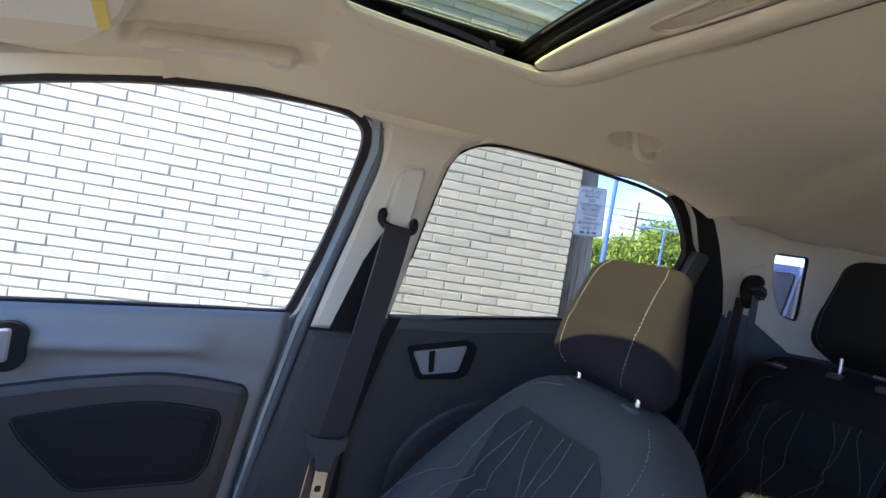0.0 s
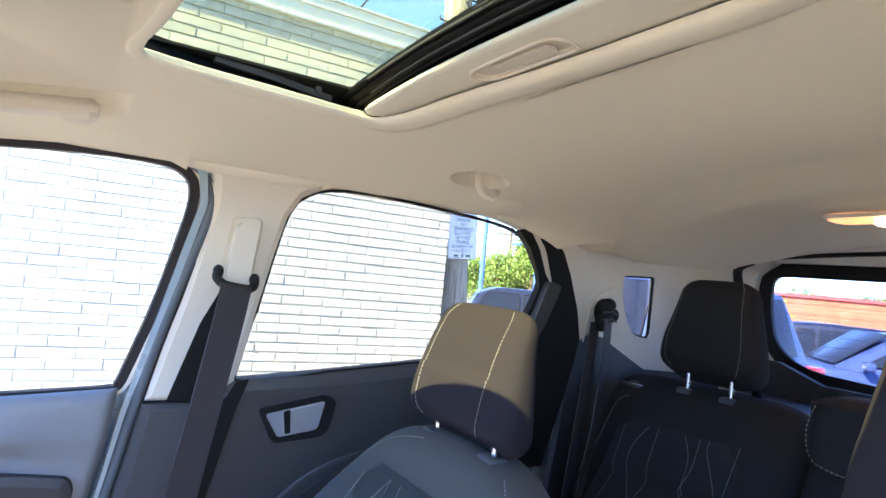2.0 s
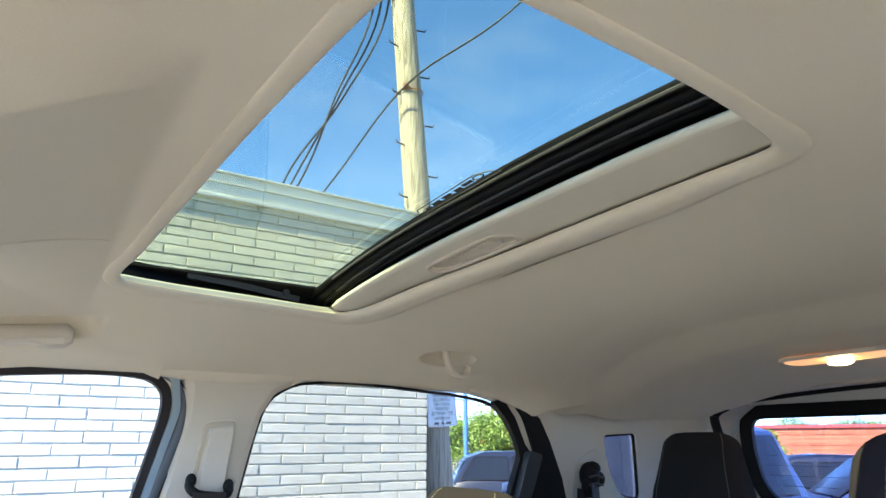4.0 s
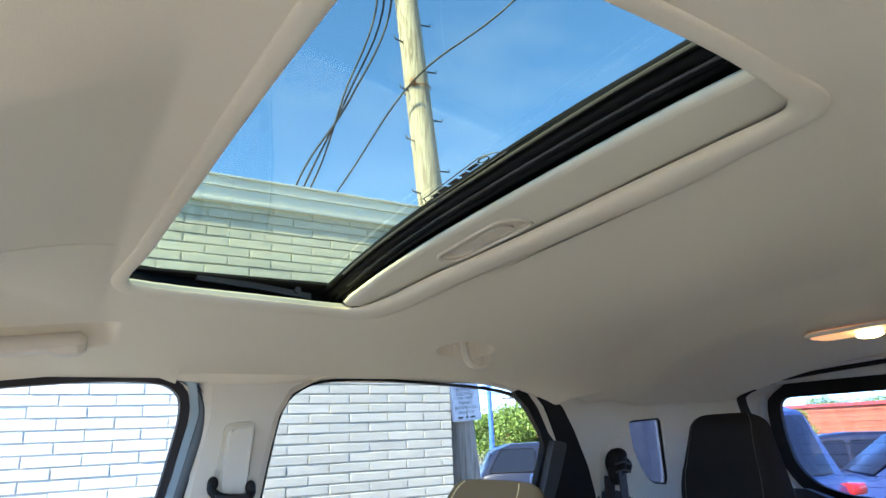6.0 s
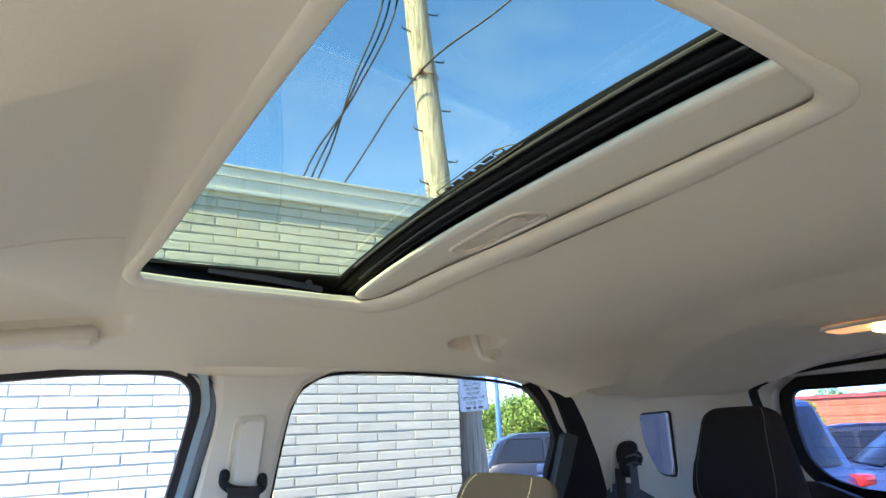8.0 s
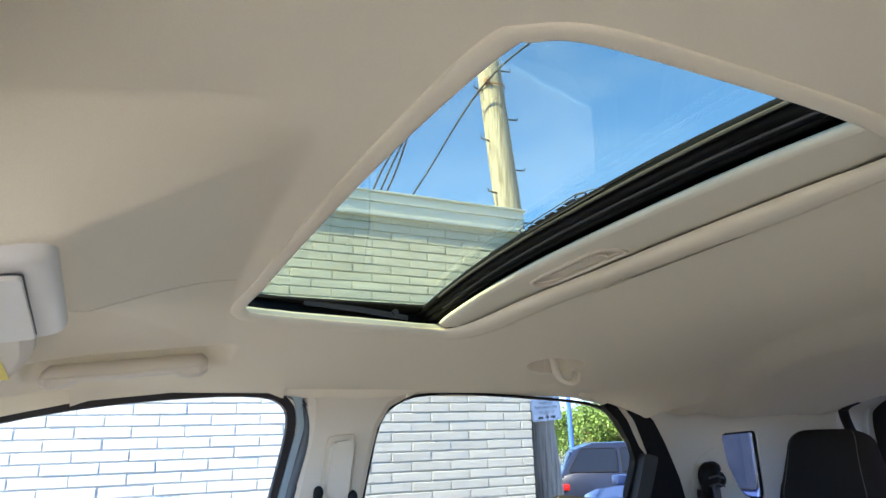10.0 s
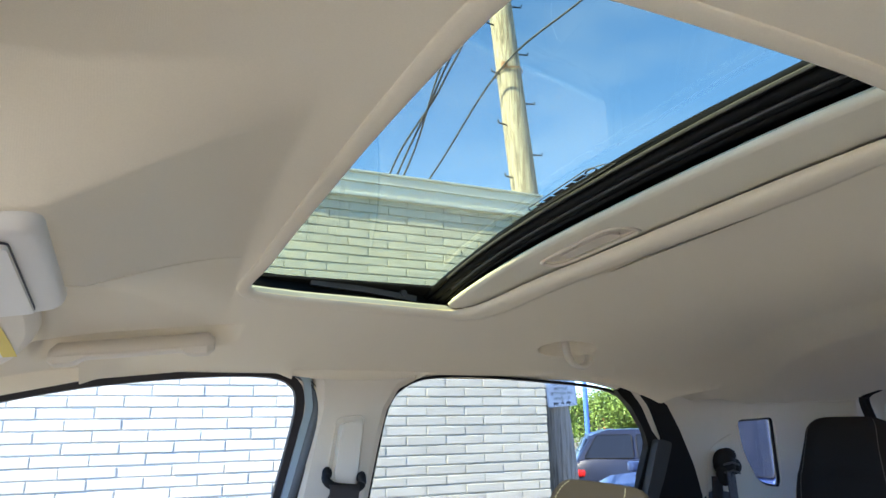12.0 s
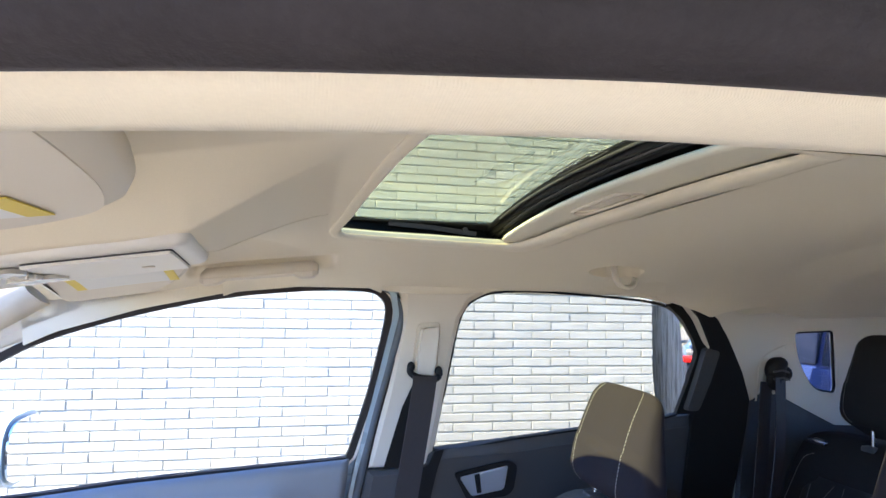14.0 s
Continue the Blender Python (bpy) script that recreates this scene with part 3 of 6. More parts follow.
    # painted edge towards the centre pillar, and the rubber seal beside it
    edge = rounded([(-0.121, 1.10), (-0.087, 1.27), (-0.058, 1.42), (-0.066, 1.462), (-0.098, 1.484), (-0.092, 1.488), (-0.056, 1.467), (-0.047, 1.42), (-0.077, 1.27), (-0.113, 1.10), (-0.136, 0.94), (-0.172, 0.60), (-0.178, 0.60), (-0.142, 0.94)], 0.008, 3)
    part("door_edge", plate(edge, [], on_side(0.020, sign), 0.024), PAINT, door, "pale painted door edge")
    line = smooth_path([(-0.118, 1.4790), (-0.090, 1.4735), (-0.062, 1.4600), (-0.047, 1.443), (-0.0425, 1.42), (-0.047, 1.38), (-0.068, 1.291), (-0.087, 1.201), (-0.102, 1.112), (-0.128, 0.94), (-0.148, 0.79), (-0.17, 0.60)], 5)
    part("edge_seal", tube([on_side(0.003, sign)(p.x, p.y, 0) for p in line], [0.0030 + 0.0058 * smoothstep(1.465, 1.38, p.y) for p in line], 10), SKY_TINT_RUBBER, door, "grey rubber door seal tinted blue for sky light")
    line = [Vector((p.x + 0.0085, p.y)) for p in line]
    part("seal_lip", tube([on_side(0.001, sign)(p.x, p.y, 0) for p in line], [0.0006 + 0.0029 * smoothstep(1.455, 1.39, p.y) for p in line], 8), WINDOW_SEAL, door, "dark seal lip")
    return door


def pane_mark(parent, x, z, sign, depth):
    """A small etched mark of unreadable bars on a pane."""
    bm = bmesh.new()
    for k, (u, wide) in enumerate(((-0.003, 0.006), (0.0, 0.013), (0.002, 0.008), (0.0, 0.010), (-0.001, 0.007))):
        plate([(x + u - wide / 2, z - 0.0042 * k), (x + u + wide / 2, z - 0.0042 * k), (x + u + wide / 2, z - 0.0042 * k + 0.0010), (x + u - wide / 2, z - 0.0042 * k + 0.0010)], [], on_side(depth, sign), 0.0006, bm)
    part("etched_mark", bm, ETCHED, parent, "small etched glazing mark")


def rear_door(sign):
    door = thing("car_rear_door", "black moulded rear door lining with chrome handle", "car door")
    part("window_seal", frame_ring(REAR_LOOP, 0.0005, 0.0048, 0.010, 0.011, sign), RUBBER, door, "black rubber seal")
    part("pane", plate(offset_loop(REAR_LOOP, 0.015), [], on_side(0.022, sign), 0.004), PRIVACY, door).visible_shadow = False
    pane_mark(door, 0.069, 1.198, sign, 0.0175)
    part("outer_frame", frame_ring(REAR_LOOP, 0.032, 0.085, 0.032, 0.012, sign), RUBBER, door, "black outer window frame")
    body = [Vector(p) for p in [(0.022, 1.145), (0.20, 1.163), (0.367, 1.182), (0.605, 1.210), (0.66, 1.215), (0.735, 1.20), (0.76, 1.05), (0.72, 0.80), (0.55, 0.45), (0.03, 0.45), (0.005, 0.95)]]
    panel = part("door_panel", bulged(body, 0.025, 0.030, 0.004, sign), DARK_PLASTIC, door, "black grained door panel")
    bezel_handle(door, 0.152, 1.080, sign)
    gap = [(0.004, 1.105), (0.030, 1.118), (0.042, 1.146), (0.060, 1.150), (0.048, 1.10), (0.018, 0.90), (0.045, 0.45), (0.010, 0.45), (-0.014, 0.90)]
    part("front_seal", plate([Vector(p) for p in gap], [], on_side(-0.008, sign), 0.006), RUBBER, door, "black rubber door edge")
    arm = rounded([(0.115, 0.88), (0.165, 0.955), (0.24, 1.000), (0.36, 1.025), (0.62, 1.04), (0.66, 0.95), (0.56, 0.70), (0.11, 0.70)], 0.04, 5)
    part("armrest_wing", bulged(arm, -0.004, 0.010, 0.002, sign), DARK_PLASTIC, panel)
    # frame behind the pane: black seal, pale strip, black corner piece
    seal = [(0.517, 1.450), (0.556, 1.419), (0.590, 1.375), (0.604, 1.345), (0.592, 1.290), (0.574, 1.212), (0.620, 1.212), (0.634, 1.290), (0.640, 1.345), (0.610, 1.373), (0.578, 1.421), (0.549, 1.449), (0.533, 1.456)]
    part("rear_seal", plate(rounded(seal, 0.006, 3), [], on_side(-0.002, sign), 0.012), RUBBER, door)
    pale = [(0.545, 1.449), (0.573, 1.424), (0.605, 1.385), (0.620, 1.357), (0.633, 1.357), (0.616, 1.390), (0.592, 1.424), (0.566, 1.447), (0.553, 1.455)]
    part("frame_strip", plate(rounded(pale, 0.004, 3), [], on_side(-0.001, sign), 0.0115), CREAM_PLASTIC, door, "pale painted frame strip")
    corner = [(0.588, 1.222), (0.601, 1.290), (0.612, 1.360), (0.646, 1.352), (0.635, 1.290), (0.616, 1.222)]
    part("corner_piece", plate(rounded(corner, 0.008, 3), [], on_side(-0.014, sign), 0.018), DARK_PLASTIC, door, "glossy dark corner piece")
    return door


def pillar_trim(sign):
    trim = thing("centre_pillar_trim", "cream plastic centre pillar cover above a dark lower cover", "pillar trim", kind="structure")
    rear = [(0.029, 1.112), (0.043, 1.148), (0.057, 1.26), (0.069, 1.36), (0.078, 1.415), (0.094, 1.446), (0.136, 1.468), (0.16, 1.50)]
    front = [(-0.060, 1.50), (-0.046, 1.455), (-0.044, 1.42), (-0.066, 1.27), (-0.094, 1.112)]
    part("upper_cover", bulged([Vector(p) for p in rear + front], 0.012, 0.014, 0.004, sign, 0.006), CREAM_PLASTIC, trim, "cream upper cover")
    lower = [(0.027, 1.110), (-0.094, 1.110), (-0.118, 0.95), (-0.150, 0.76), (-0.19, 0.45), (0.02, 0.45), (0.0, 0.90)]
    part("lower_cover", bulged([Vector(p) for p in lower], 0.010, 0.020, 0.004, sign, 0.008), GREY_PLASTIC, trim, "dark grey lower cover")
    slit = [(-0.032, 1.24), (-0.012, 1.29), (-0.020, 1.115), (-0.062, 1.115)]
    part("belt_slot", plate([Vector(p) for p in slit], [], on_side(-0.016, sign), 0.003), RUBBER, trim)
    return trim


def quarter_trim(sign):
    trim = thing("quarter_trim", "cream plastic rear quarter panel with small window", "quarter panel", kind="structure")
    glass_loop = rounded([(0.890, 1.392), (0.999, 1.397), (1.017, 1.262), (1.013, 1.247), (0.952, 1.254), (0.904, 1.326)], [0.014, 0.012, 0.01, 0.012, 0.03, 0.05], 5)
    outer = [(0.596, 1.440), (0.637, 1.417), (0.670, 1.374), (0.713, 1.306), (0.738, 1.247), (0.752, 1.236), (0.775, 1.240), (0.80, 1.255), (0.86, 1.245), (0.94, 1.207), (1.017, 1.172),
             (1.205, 1.165), (1.205, 1.50), (0.596, 1.50)]
    part("upper_cover", plate([Vector(p) for p in outer], [glass_loop], on_quarter(0.004, sign), 0.016, fine=0.03), CREAM_PLASTIC, trim, "cream upper cover")
    part("quarter_pane", plate(offset_loop(glass_loop, 0.01), [], on_quarter(0.022, sign), 0.004), REAR_GLASS, trim).visible_shadow = False
    edge = [on_quarter(-0.004, sign)(p.x, p.y, 0) for p in offset_loop(glass_loop, -0.001)]
    part("pane_seal", tube(edge + edge[:1], 0.004, 6), RUBBER, trim, "black rubber edge")
    dark = [(0.752, 1.236), (0.775, 1.240), (0.80, 1.255), (0.86, 1.245), (0.94, 1.207), (1.017, 1.172), (1.24, 1.165), (1.24, 0.5), (0.72, 0.5), (0.75, 1.0)]
    part("lower_cover", plate([Vector(p) for p in dark], [], on_quarter(0.006, sign), 0.016), DARK_PLASTIC, trim, "dark lower cover")
    back = [(0.56, 1.53), (0.78, 1.53), (0.76, 1.40), (0.755, 1.30), (0.745, 1.20), (0.70, 1.20), (0.680, 1.33), (0.62, 1.44)]
    part("pillar_backing", plate([Vector(p) for p in back], [], on_side(0.075, sign), 0.008), RUBBER, trim)
    seal = [(0.572, 1.462), (0.611, 1.437), (0.637, 1.421), (0.672, 1.376), (0.717, 1.306), (0.746, 1.245), (0.750, 1.18), (0.742, 0.95), (0.62, 0.95), (0.612, 1.20), (0.640, 1.346), (0.596, 1.420), (0.570, 1.445), (0.556, 1.458)]
    part("door_seal", plate(rounded(seal, 0.004, 2), [], on_side(-0.003, sign), 0.016), RUBBER, trim, "black door seal")
    return trim


for sign in (1, -1):
    pillar_trim(sign)
    quarter_trim(sign)
    rear_door(sign)
front_door(1)

def window_top(loop, x):
    """Height of a window's upper edge at x."""
    best = 0.0
    for a, b in zip(loop, loop[1:] + loop[:1]):
        if min(a[0], b[0]) <= x <= max(a[0], b[0]) and abs(b[0] - a[0]) > 1e-6:
            best = max(best, a[1] + (b[1] - a[1]) * (x - a[0]) / (b[0] - a[0]))
    return best


roof_trim = thing("roof_side_trim", "cream strip between the headliner and the side windows", "trim", kind="structure")
for loop, x0, x1, slope in ((FRONT_WINDOW, -0.70, -0.36, 0.0), (REAR_WINDOW, 0.118, 0.548, 1.5)):
    xs = [x0 + (x1 - x0) * k / 24 for k in range(25)]
    def lean_at(x, x0=x0, x1=x1, slope=slope):
        return slope * smoothstep(x0, x0 + 0.07, x) * smoothstep(x1 + 0.01, x1 - 0.09, x)
    low, high = [], []
    for x in xs:
        z0 = window_top(loop, x) + 0.0085
        rise = 0.004
        while rise < 0.08 and z0 + rise < roof_z(x, side_y(z0 + rise) - 0.009 - lean_at(x) * rise) + 0.004:
            rise += 0.001
        if not slope:
            rise = max(1.50 - 0.06 * smoothstep(-0.5, -0.7, x), z0 + 0.0115) - z0
        low.append((x, z0))
        high.append((x, z0 + rise))
    bm = bmesh.new()
    inner, outer = [], []
    for (x, z0), (x, z1) in zip(low, high):
        inner.append([Vector((x, side_y(z) - 0.009 - lean_at(x) * (z - z0), z)) for z in (z0, z0 + (z1 - z0) / 2, z1)])
        outer.append([p + Vector((0, 0.008, 0)) for p in reversed(inner[-1])])
    part("strip", rings(bm, [a + b for a, b in zip(inner, outer)]), HEADLINER, roof_trim)

# the headliner's edge over the centre pillar, between the two strips
bm = bmesh.new()
rows = []
for k in range(17):
    x = -0.096 + 0.222 * k / 16
    low = 1.4715 - 0.010 * math.sin(math.pi * k / 16) ** 0.6
    inner = [Vector((x, side_y(z) - out, z)) for out, z in ((0.006, low), (0.0105, low + 0.003), (0.0118, low + 0.012), (0.014, 1.490), (0.022, 1.505))]
    rows.append(inner + [p + Vector((0, 0.006, 0)) for p in reversed(inner)])
part("pillar_strip", rings(bm, rows), HEADLINER, roof_trim)

# the crease in the cloth from the console to the corner of the sunroof
crease = [(-0.352 + 0.150 * k / 24, 0.240 + 0.95 * (-0.352 + 0.150 * k / 24 + 0.206)) for k in range(25)]
part("fold_line", tube([(x, y, roof_z(x, y) + 0.0002) for x, y in crease], [0.0004 + 0.0010 * math.sin(math.pi * min(k, 20) / 24 + 0.25) for k in range(25)], 6), HEADLINER, roof_trim)

# the headliner's rolled edge over the top of the rear pillar's seals
def lap_row(x, low, proud, reach):
    """A cross-section that rolls from the ceiling down to the height low."""
    foot = Vector((x, side_y(low) - proud, low))
    inner = foot.y - reach
    slope = (roof_z(x, inner + 0.004) - roof_z(x, inner - 0.004)) / 0.008
    top = Vector((x, inner, roof_z(x, inner) - 0.0004))
    bend = Vector((x, foot.y - 0.006, top.z + slope * (foot.y - 0.006 - inner)))
    pts = [foot + Vector((0, 0.012, 0.001))]
    for k in range(13):
        f = k / 12
        pts.append(foot * (1 - f) ** 2 + bend * 2 * f * (1 - f) + top * f * f)
    return pts


rows = []
for k in range(41):
    x = 0.455 + 0.305 * k / 40
    low = table([(0.455, 1.4665), (0.522, 1.455), (0.565, 1.443), (0.597, 1.433), (0.619, 1.424), (0.652, 1.436), (0.71, 1.446), (0.76, 1.452)], x)
    rows.append(lap_row(x, low, 0.020, 0.030 + 0.050 * smoothstep(0.455, 0.53, x) * smoothstep(0.76, 0.66, x)))
part("pillar_lap", rings(bmesh.new(), rows, closed=False, caps=False), HEADLINER, roof_trim, angle=60)
# the same roll along the top of the front window
rows = [lap_row(x, window_top(FRONT_WINDOW, x) + 0.0085, 0.009, 0.046) for x in [-0.37 + 0.285 * k / 30 for k in range(31)]]
part("front_lap", rings(bmesh.new(), rows, closed=False, caps=False), HEADLINER, roof_trim, angle=60)

# the passenger windscreen pillar's cream cover, and the driver's opening with its black seal
pillar_cover = thing("windscreen_pillar_cover", "cream plastic windscreen pillar cover", "pillar trim", kind="structure")
cover = [(-0.45, 1.452), (-0.60, 1.412), (-0.74, 1.352), (-0.86, 1.272), (-0.99, 1.175), (-1.10, 1.10), (-1.19, 1.13), (-1.05, 1.245), (-0.92, 1.345), (-0.80, 1.42), (-0.70, 1.475), (-0.60, 1.488), (-0.45, 1.480)]
part("cover", bulged([Vector(p) for p in cover], 0.012, 0.016, 0.004, 1, 0.008), CREAM_PLASTIC, pillar_cover)
opening = thing("driver_door_opening", "black rubber seal around the open driver's doorway", "door seal", kind="structure")
edge = smooth_path([(-0.80, -0.405, 1.40), (-0.62, -0.462, 1.452), (-0.45, -0.503, 1.471), (-0.30, -0.531, 1.4765), (-0.22, -0.547, 1.478), (-0.12, -0.556, 1.4785), (0.2, -0.560, 1.4785), (0.6, -0.562, 1.475)], 6)
lip = bmesh.new()
rings(lip, [[p + Vector((0, 0.006, 0.012)) for p in edge], [p + Vector((0, 0.001, 0.001)) for p in edge], [p + Vector((0, -0.006, 0.0006)) for p in edge], [p + Vector((0, -0.020, 0.003)) for p in edge], [p + Vector((0, -0.026, 0.014)) for p in edge]], closed=False, caps=False)
part("headliner_edge", lip, HEADLINER, opening, "beige rolled headliner edge", angle=80)
part("seal", tube([p + Vector((0, -0.029, 0.0145)) for p in edge], 0.0125, 12), SEAL_RUBBER, opening, "black rubber door seal")
part("roof_rail", tube([p + Vector((0, -0.062, 0.050)) for p in edge], 0.020, 10), PAINT, opening, "pale painted roof rail")


# ---- sunroof ----
def sunroof():
    roof = thing("sunroof", "closed tinted glass sunroof with sliding beige shade", "sunroof")
    band = []
    for out, up in ((0.0200, 0.0030), (0.0196, -0.0004), (0.0186, -0.0014), (0.0130, -0.0019), (0.0070, -0.0022), (0.0020, -0.0020), (-0.0014, -0.0006), (-0.0028, 0.0016), (-0.0030, 0.0034)):
        loop = []
        for p, q in zip(HOLE, offset_loop(HOLE, 1.0)):
            rear = smoothstep(0.08, 0.15, p.x) * (0.25 + 0.75 * smoothstep(-0.25, -0.06, p.y))
            reach = out * (0.72 + 1.3 * rear if out > 0 else 1.0)
            spot = Vector((p.x + (q.x - p.x) * reach, p.y + (q.y - p.y) * reach))
            base = roof_z(p.x, p.y) if out < 0.002 else roof_z(spot.x, spot.y)
            loop.append(Vector((spot.x, spot.y, base + up * (1 + 2.0 * rear if -0.003 < up < 0 else 1.0))))
        band.append(loop)
    part("opening_trim", rings(bmesh.new(), band, caps=False), HEADLINER, roof, "beige rolled edge band", angle=60)
    def lifted(u, v, w):
        return Vector((u, v, roof_z(u, v) + 0.039 + w))
    def bow(y):
        """How far the rear lines of glass and shade bend forwards away from the middle."""
        return -0.031 * (max(y, 0.0) / 0.36) ** 2 - 0.016 * (min(y, 0.0) / 0.24) ** 2
    pane = rounded([(-0.235, -0.385), (0.275, -0.385), (0.275, 0.435), (-0.235, 0.435)], 0.03, 4)
    part("glass_panel", plate(pane, [], lifted, 0.005, fine=0.05), ROOF_GLASS, roof, "green tinted glass panel")
    inner = rounded([(-0.222, -0.335), (0.086, -0.335), (0.0885, -0.20), (0.091, -0.05), (0.091, 0.10), (0.085, 0.24), (0.076, 0.372), (-0.222, 0.372)], [0.02, 0.01, 0.05, 0.05, 0.05, 0.05, 0.014, 0.02], 4)
    part("black_border", plate(offset_loop(pane, 0.004), [inner], lambda u, v, w: lifted(u, v, w - 0.004), 0.003, fine=0.05), RUBBER, roof, "black printed border")
    for dx, dz, r in ((0.0965, 0.0335, 0.0045), (0.104, 0.0290, 0.0058), (0.112, 0.0255, 0.006), (0.120, 0.0225, 0.0045)):
        part("gasket_rib", tube([(dx + 0.75 * bow(y), y, roof_z(dx, y) + dz) for y in [-0.34 + 0.75 * k / 24 for k in range(25)]], r, 10), GASKET, roof, "black rubber gasket rib")
    for y0, y1, dx, dz in ((-0.25, 0.33, 0.0935, 0.0305), (-0.25, 0.345, 0.1075, 0.0225)):
        part("gasket_lip", tube([(dx + 0.75 * bow(y), y, roof_z(dx, y) + dz) for y in [y0 + (y1 - y0) * k / 20 for k in range(21)]], 0.0017, 6), DARK_PLASTIC, roof, "dark grey gasket lip")
    # frame round the opening, behind the headliner's edge
    frame = [[Vector((p.x, p.y, roof_z(q.x, q.y) + up)) for p, q in zip(offset_loop(HOLE, out), HOLE)] for out, up in ((0.005, 0.005), (0.026, 0.008), (0.036, 0.016), (0.042, 0.036))]
    part("roof_frame", rings(bmesh.new(), frame, caps=False), GASKET, roof, "black frame around the opening")
    for sign in (1, -1):
        def across(x, out, up):
            lip = max([p.y for p in HOLE if abs(p.x - x) < 0.009 and p.y > 0.3] or [0.345]) if sign > 0 else 0.263
            return Vector((x, sign * (lip + out), roof_z(x, sign * lip) + up))
        xs = [-0.1765 + 0.2795 * k / 20 for k in range(21)]
        part("side_sill", rings(bmesh.new(), [[across(x, 0.0015, 0.002) for x in xs], [across(x, 0.0030, 0.0105) for x in xs], [across(x, 0.0085, 0.0135) for x in xs]], closed=False, caps=False), SILL_METAL, roof, "pale metal side sill")
        part("guide_rail", rings(bmesh.new(), [[across(x, 0.0080, 0.0132) for x in xs], [across(x, 0.020, 0.016) for x in xs], [across(x, 0.026, 0.036) for x in xs]], closed=False, caps=False), GASKET, roof, "black guide rail")
        part("lifting_arm", strip([across(-0.10, 0.019, 0.029), across(-0.02, 0.019, 0.026), across(0.05, 0.019, 0.020)], 0.008, 0.008, (0, 0, 1)), DARK_PLASTIC, roof)
        part("pivot", tube([across(0.030, 0.012, 0.026), across(0.030, 0.024, 0.026)], 0.0045, 12), DARK_PLASTIC, roof)
    # the shade, drawn back so that only its front end shows
    front = [(0.118 + bow(y), y) for y in [0.352 - 0.60 * k / 24 for k in range(25)]]
    shade_loop = [Vector(p) for p in [(0.102, 0.372), (0.094, 0.3695), (0.0885, 0.364)] + front + [(0.103, -0.262), (0.112, -0.268), (0.24, -0.268), (0.24, 0.372)]]
    SHADE = 0.0050
    def rise(x, y):
        """The shade climbs behind the rear edge of the opening, which leaves a dark gap below it."""
        return 0.16 * max(0.0, x - 0.184 + 0.050 * (max(y, 0.0) / 0.30) ** 2 + 0.022 * (min(y, 0.0) / 0.20) ** 2)
    bm = bmesh.new()
    loops = []
    for inn, w in ((0.007, 0.008), (0.002, 0.0072), (0.0, 0.0048), (0.001, 0.0024), (0.004, 0.0007), (0.008, 0.0)):
        loops.append([Vector((p.x, p.y, roof_z(p.x, p.y) + SHADE + rise(p.x, p.y) + w)) for p in offset_loop(shade_loop, -inn)])
    rows = [[bm.verts.new(p) for p in loop] for loop in loops]
    for a, b in zip(rows, rows[1:]):
        for i in range(len(a)):
            bm.faces.new((a[i], a[(i + 1) % len(a)], b[(i + 1) % len(a)], b[i]))
    dish = rounded([(0.147, 0.068), (0.187, 0.068), (0.178, 0.206), (0.140, 0.206)], 0.0185, 6)
    def under(u, v, w):
        return Vector((u, v, roof_z(u, v) + SHADE + rise(u, v) + w))
    plate(offset_loop(shade_loop, -0.008), [dish], under, 0.0055, bm, fine=0.016)
    shade = part("sunshade", bm, SHADE_FABRIC, roof, "beige cloth sunshade")
    part("finger_dish", plate(offset_loop(dish, 0.001), [], lambda u, v, w: under(u, v, 0.0045 + w), 0.002, fine=0.05), CREAM_PLASTIC, shade, "cream plastic finger grip")
    rim = [under(p.x, p.y, 0.0004) for p in offset_loop(dish, 0.0015)]
    part("grip_rim", tube(rim + rim[:1], 0.0026, 8), CREAM_PLASTIC, shade)
    bar = rounded([(0.158, 0.092), (0.178, 0.092), (0.171, 0.178), (0.152, 0.178)], 0.008, 4)
    part("grip_bar", plate(bar, [], lambda u, v, w: under(u, v, 0.0008 + w), 0.003, fine=0.05), CREAM_PLASTIC, shade)
    # glazing mark: a small printed plate with unreadable bars
    mark = bmesh.new()
    for y, wide, x in ((0.105, 0.010, 0.082), (0.088, 0.014, 0.081), (0.068, 0.016, 0.081), (0.048, 0.012, 0.081), (0.030, 0.016, 0.0795)):
        plate([(x, y - wide / 2), (x + 0.005, y - wide / 2), (x + 0.005, y + wide / 2), (x, y + wide / 2)], [], lambda u, v, w: lifted(u, v, w - 0.0048), 0.0006, mark)
    ring = [(0.082 + 0.0045 * math.cos(a), 0.012 + 0.008 * math.sin(a)) for a in [math.tau * k / 16 for k in range(16)]]
    plate(ring, [offset_loop(ring, -0.0016)], lambda u, v, w: lifted(u, v, w - 0.0048), 0.0006, mark)
    loop = [(0.0765, 0.118), (0.0750, 0.010), (0.0820, -0.006), (0.092, -0.012), (0.090, 0.124), (0.083, 0.124)]
    plate(loop, [offset_loop(loop, -0.0012)], lambda u, v, w: lifted(u, v, w - 0.0048), 0.0006, mark)
    part("glazing_mark", mark, INK, roof, "small black printed glazing mark")["kind"] = "stuff"
    teeth = bmesh.new()
    for k in range(190):
        y = -0.318 + 0.660 * k / 190
        x = 0.0915 - 0.016 * (max(y, 0.0) / 0.37) ** 2 - 0.006 * (min(y, 0.0) / 0.33) ** 2
        plate([(x, y), (x - 0.0036, y + 0.0011), (x, y + 0.0022)], [], lambda u, v, w: lifted(u, v, w - 0.003), 0.0006, teeth)
    part("border_teeth", teeth, RUBBER, roof)["kind"] = "stuff"


sunroof()


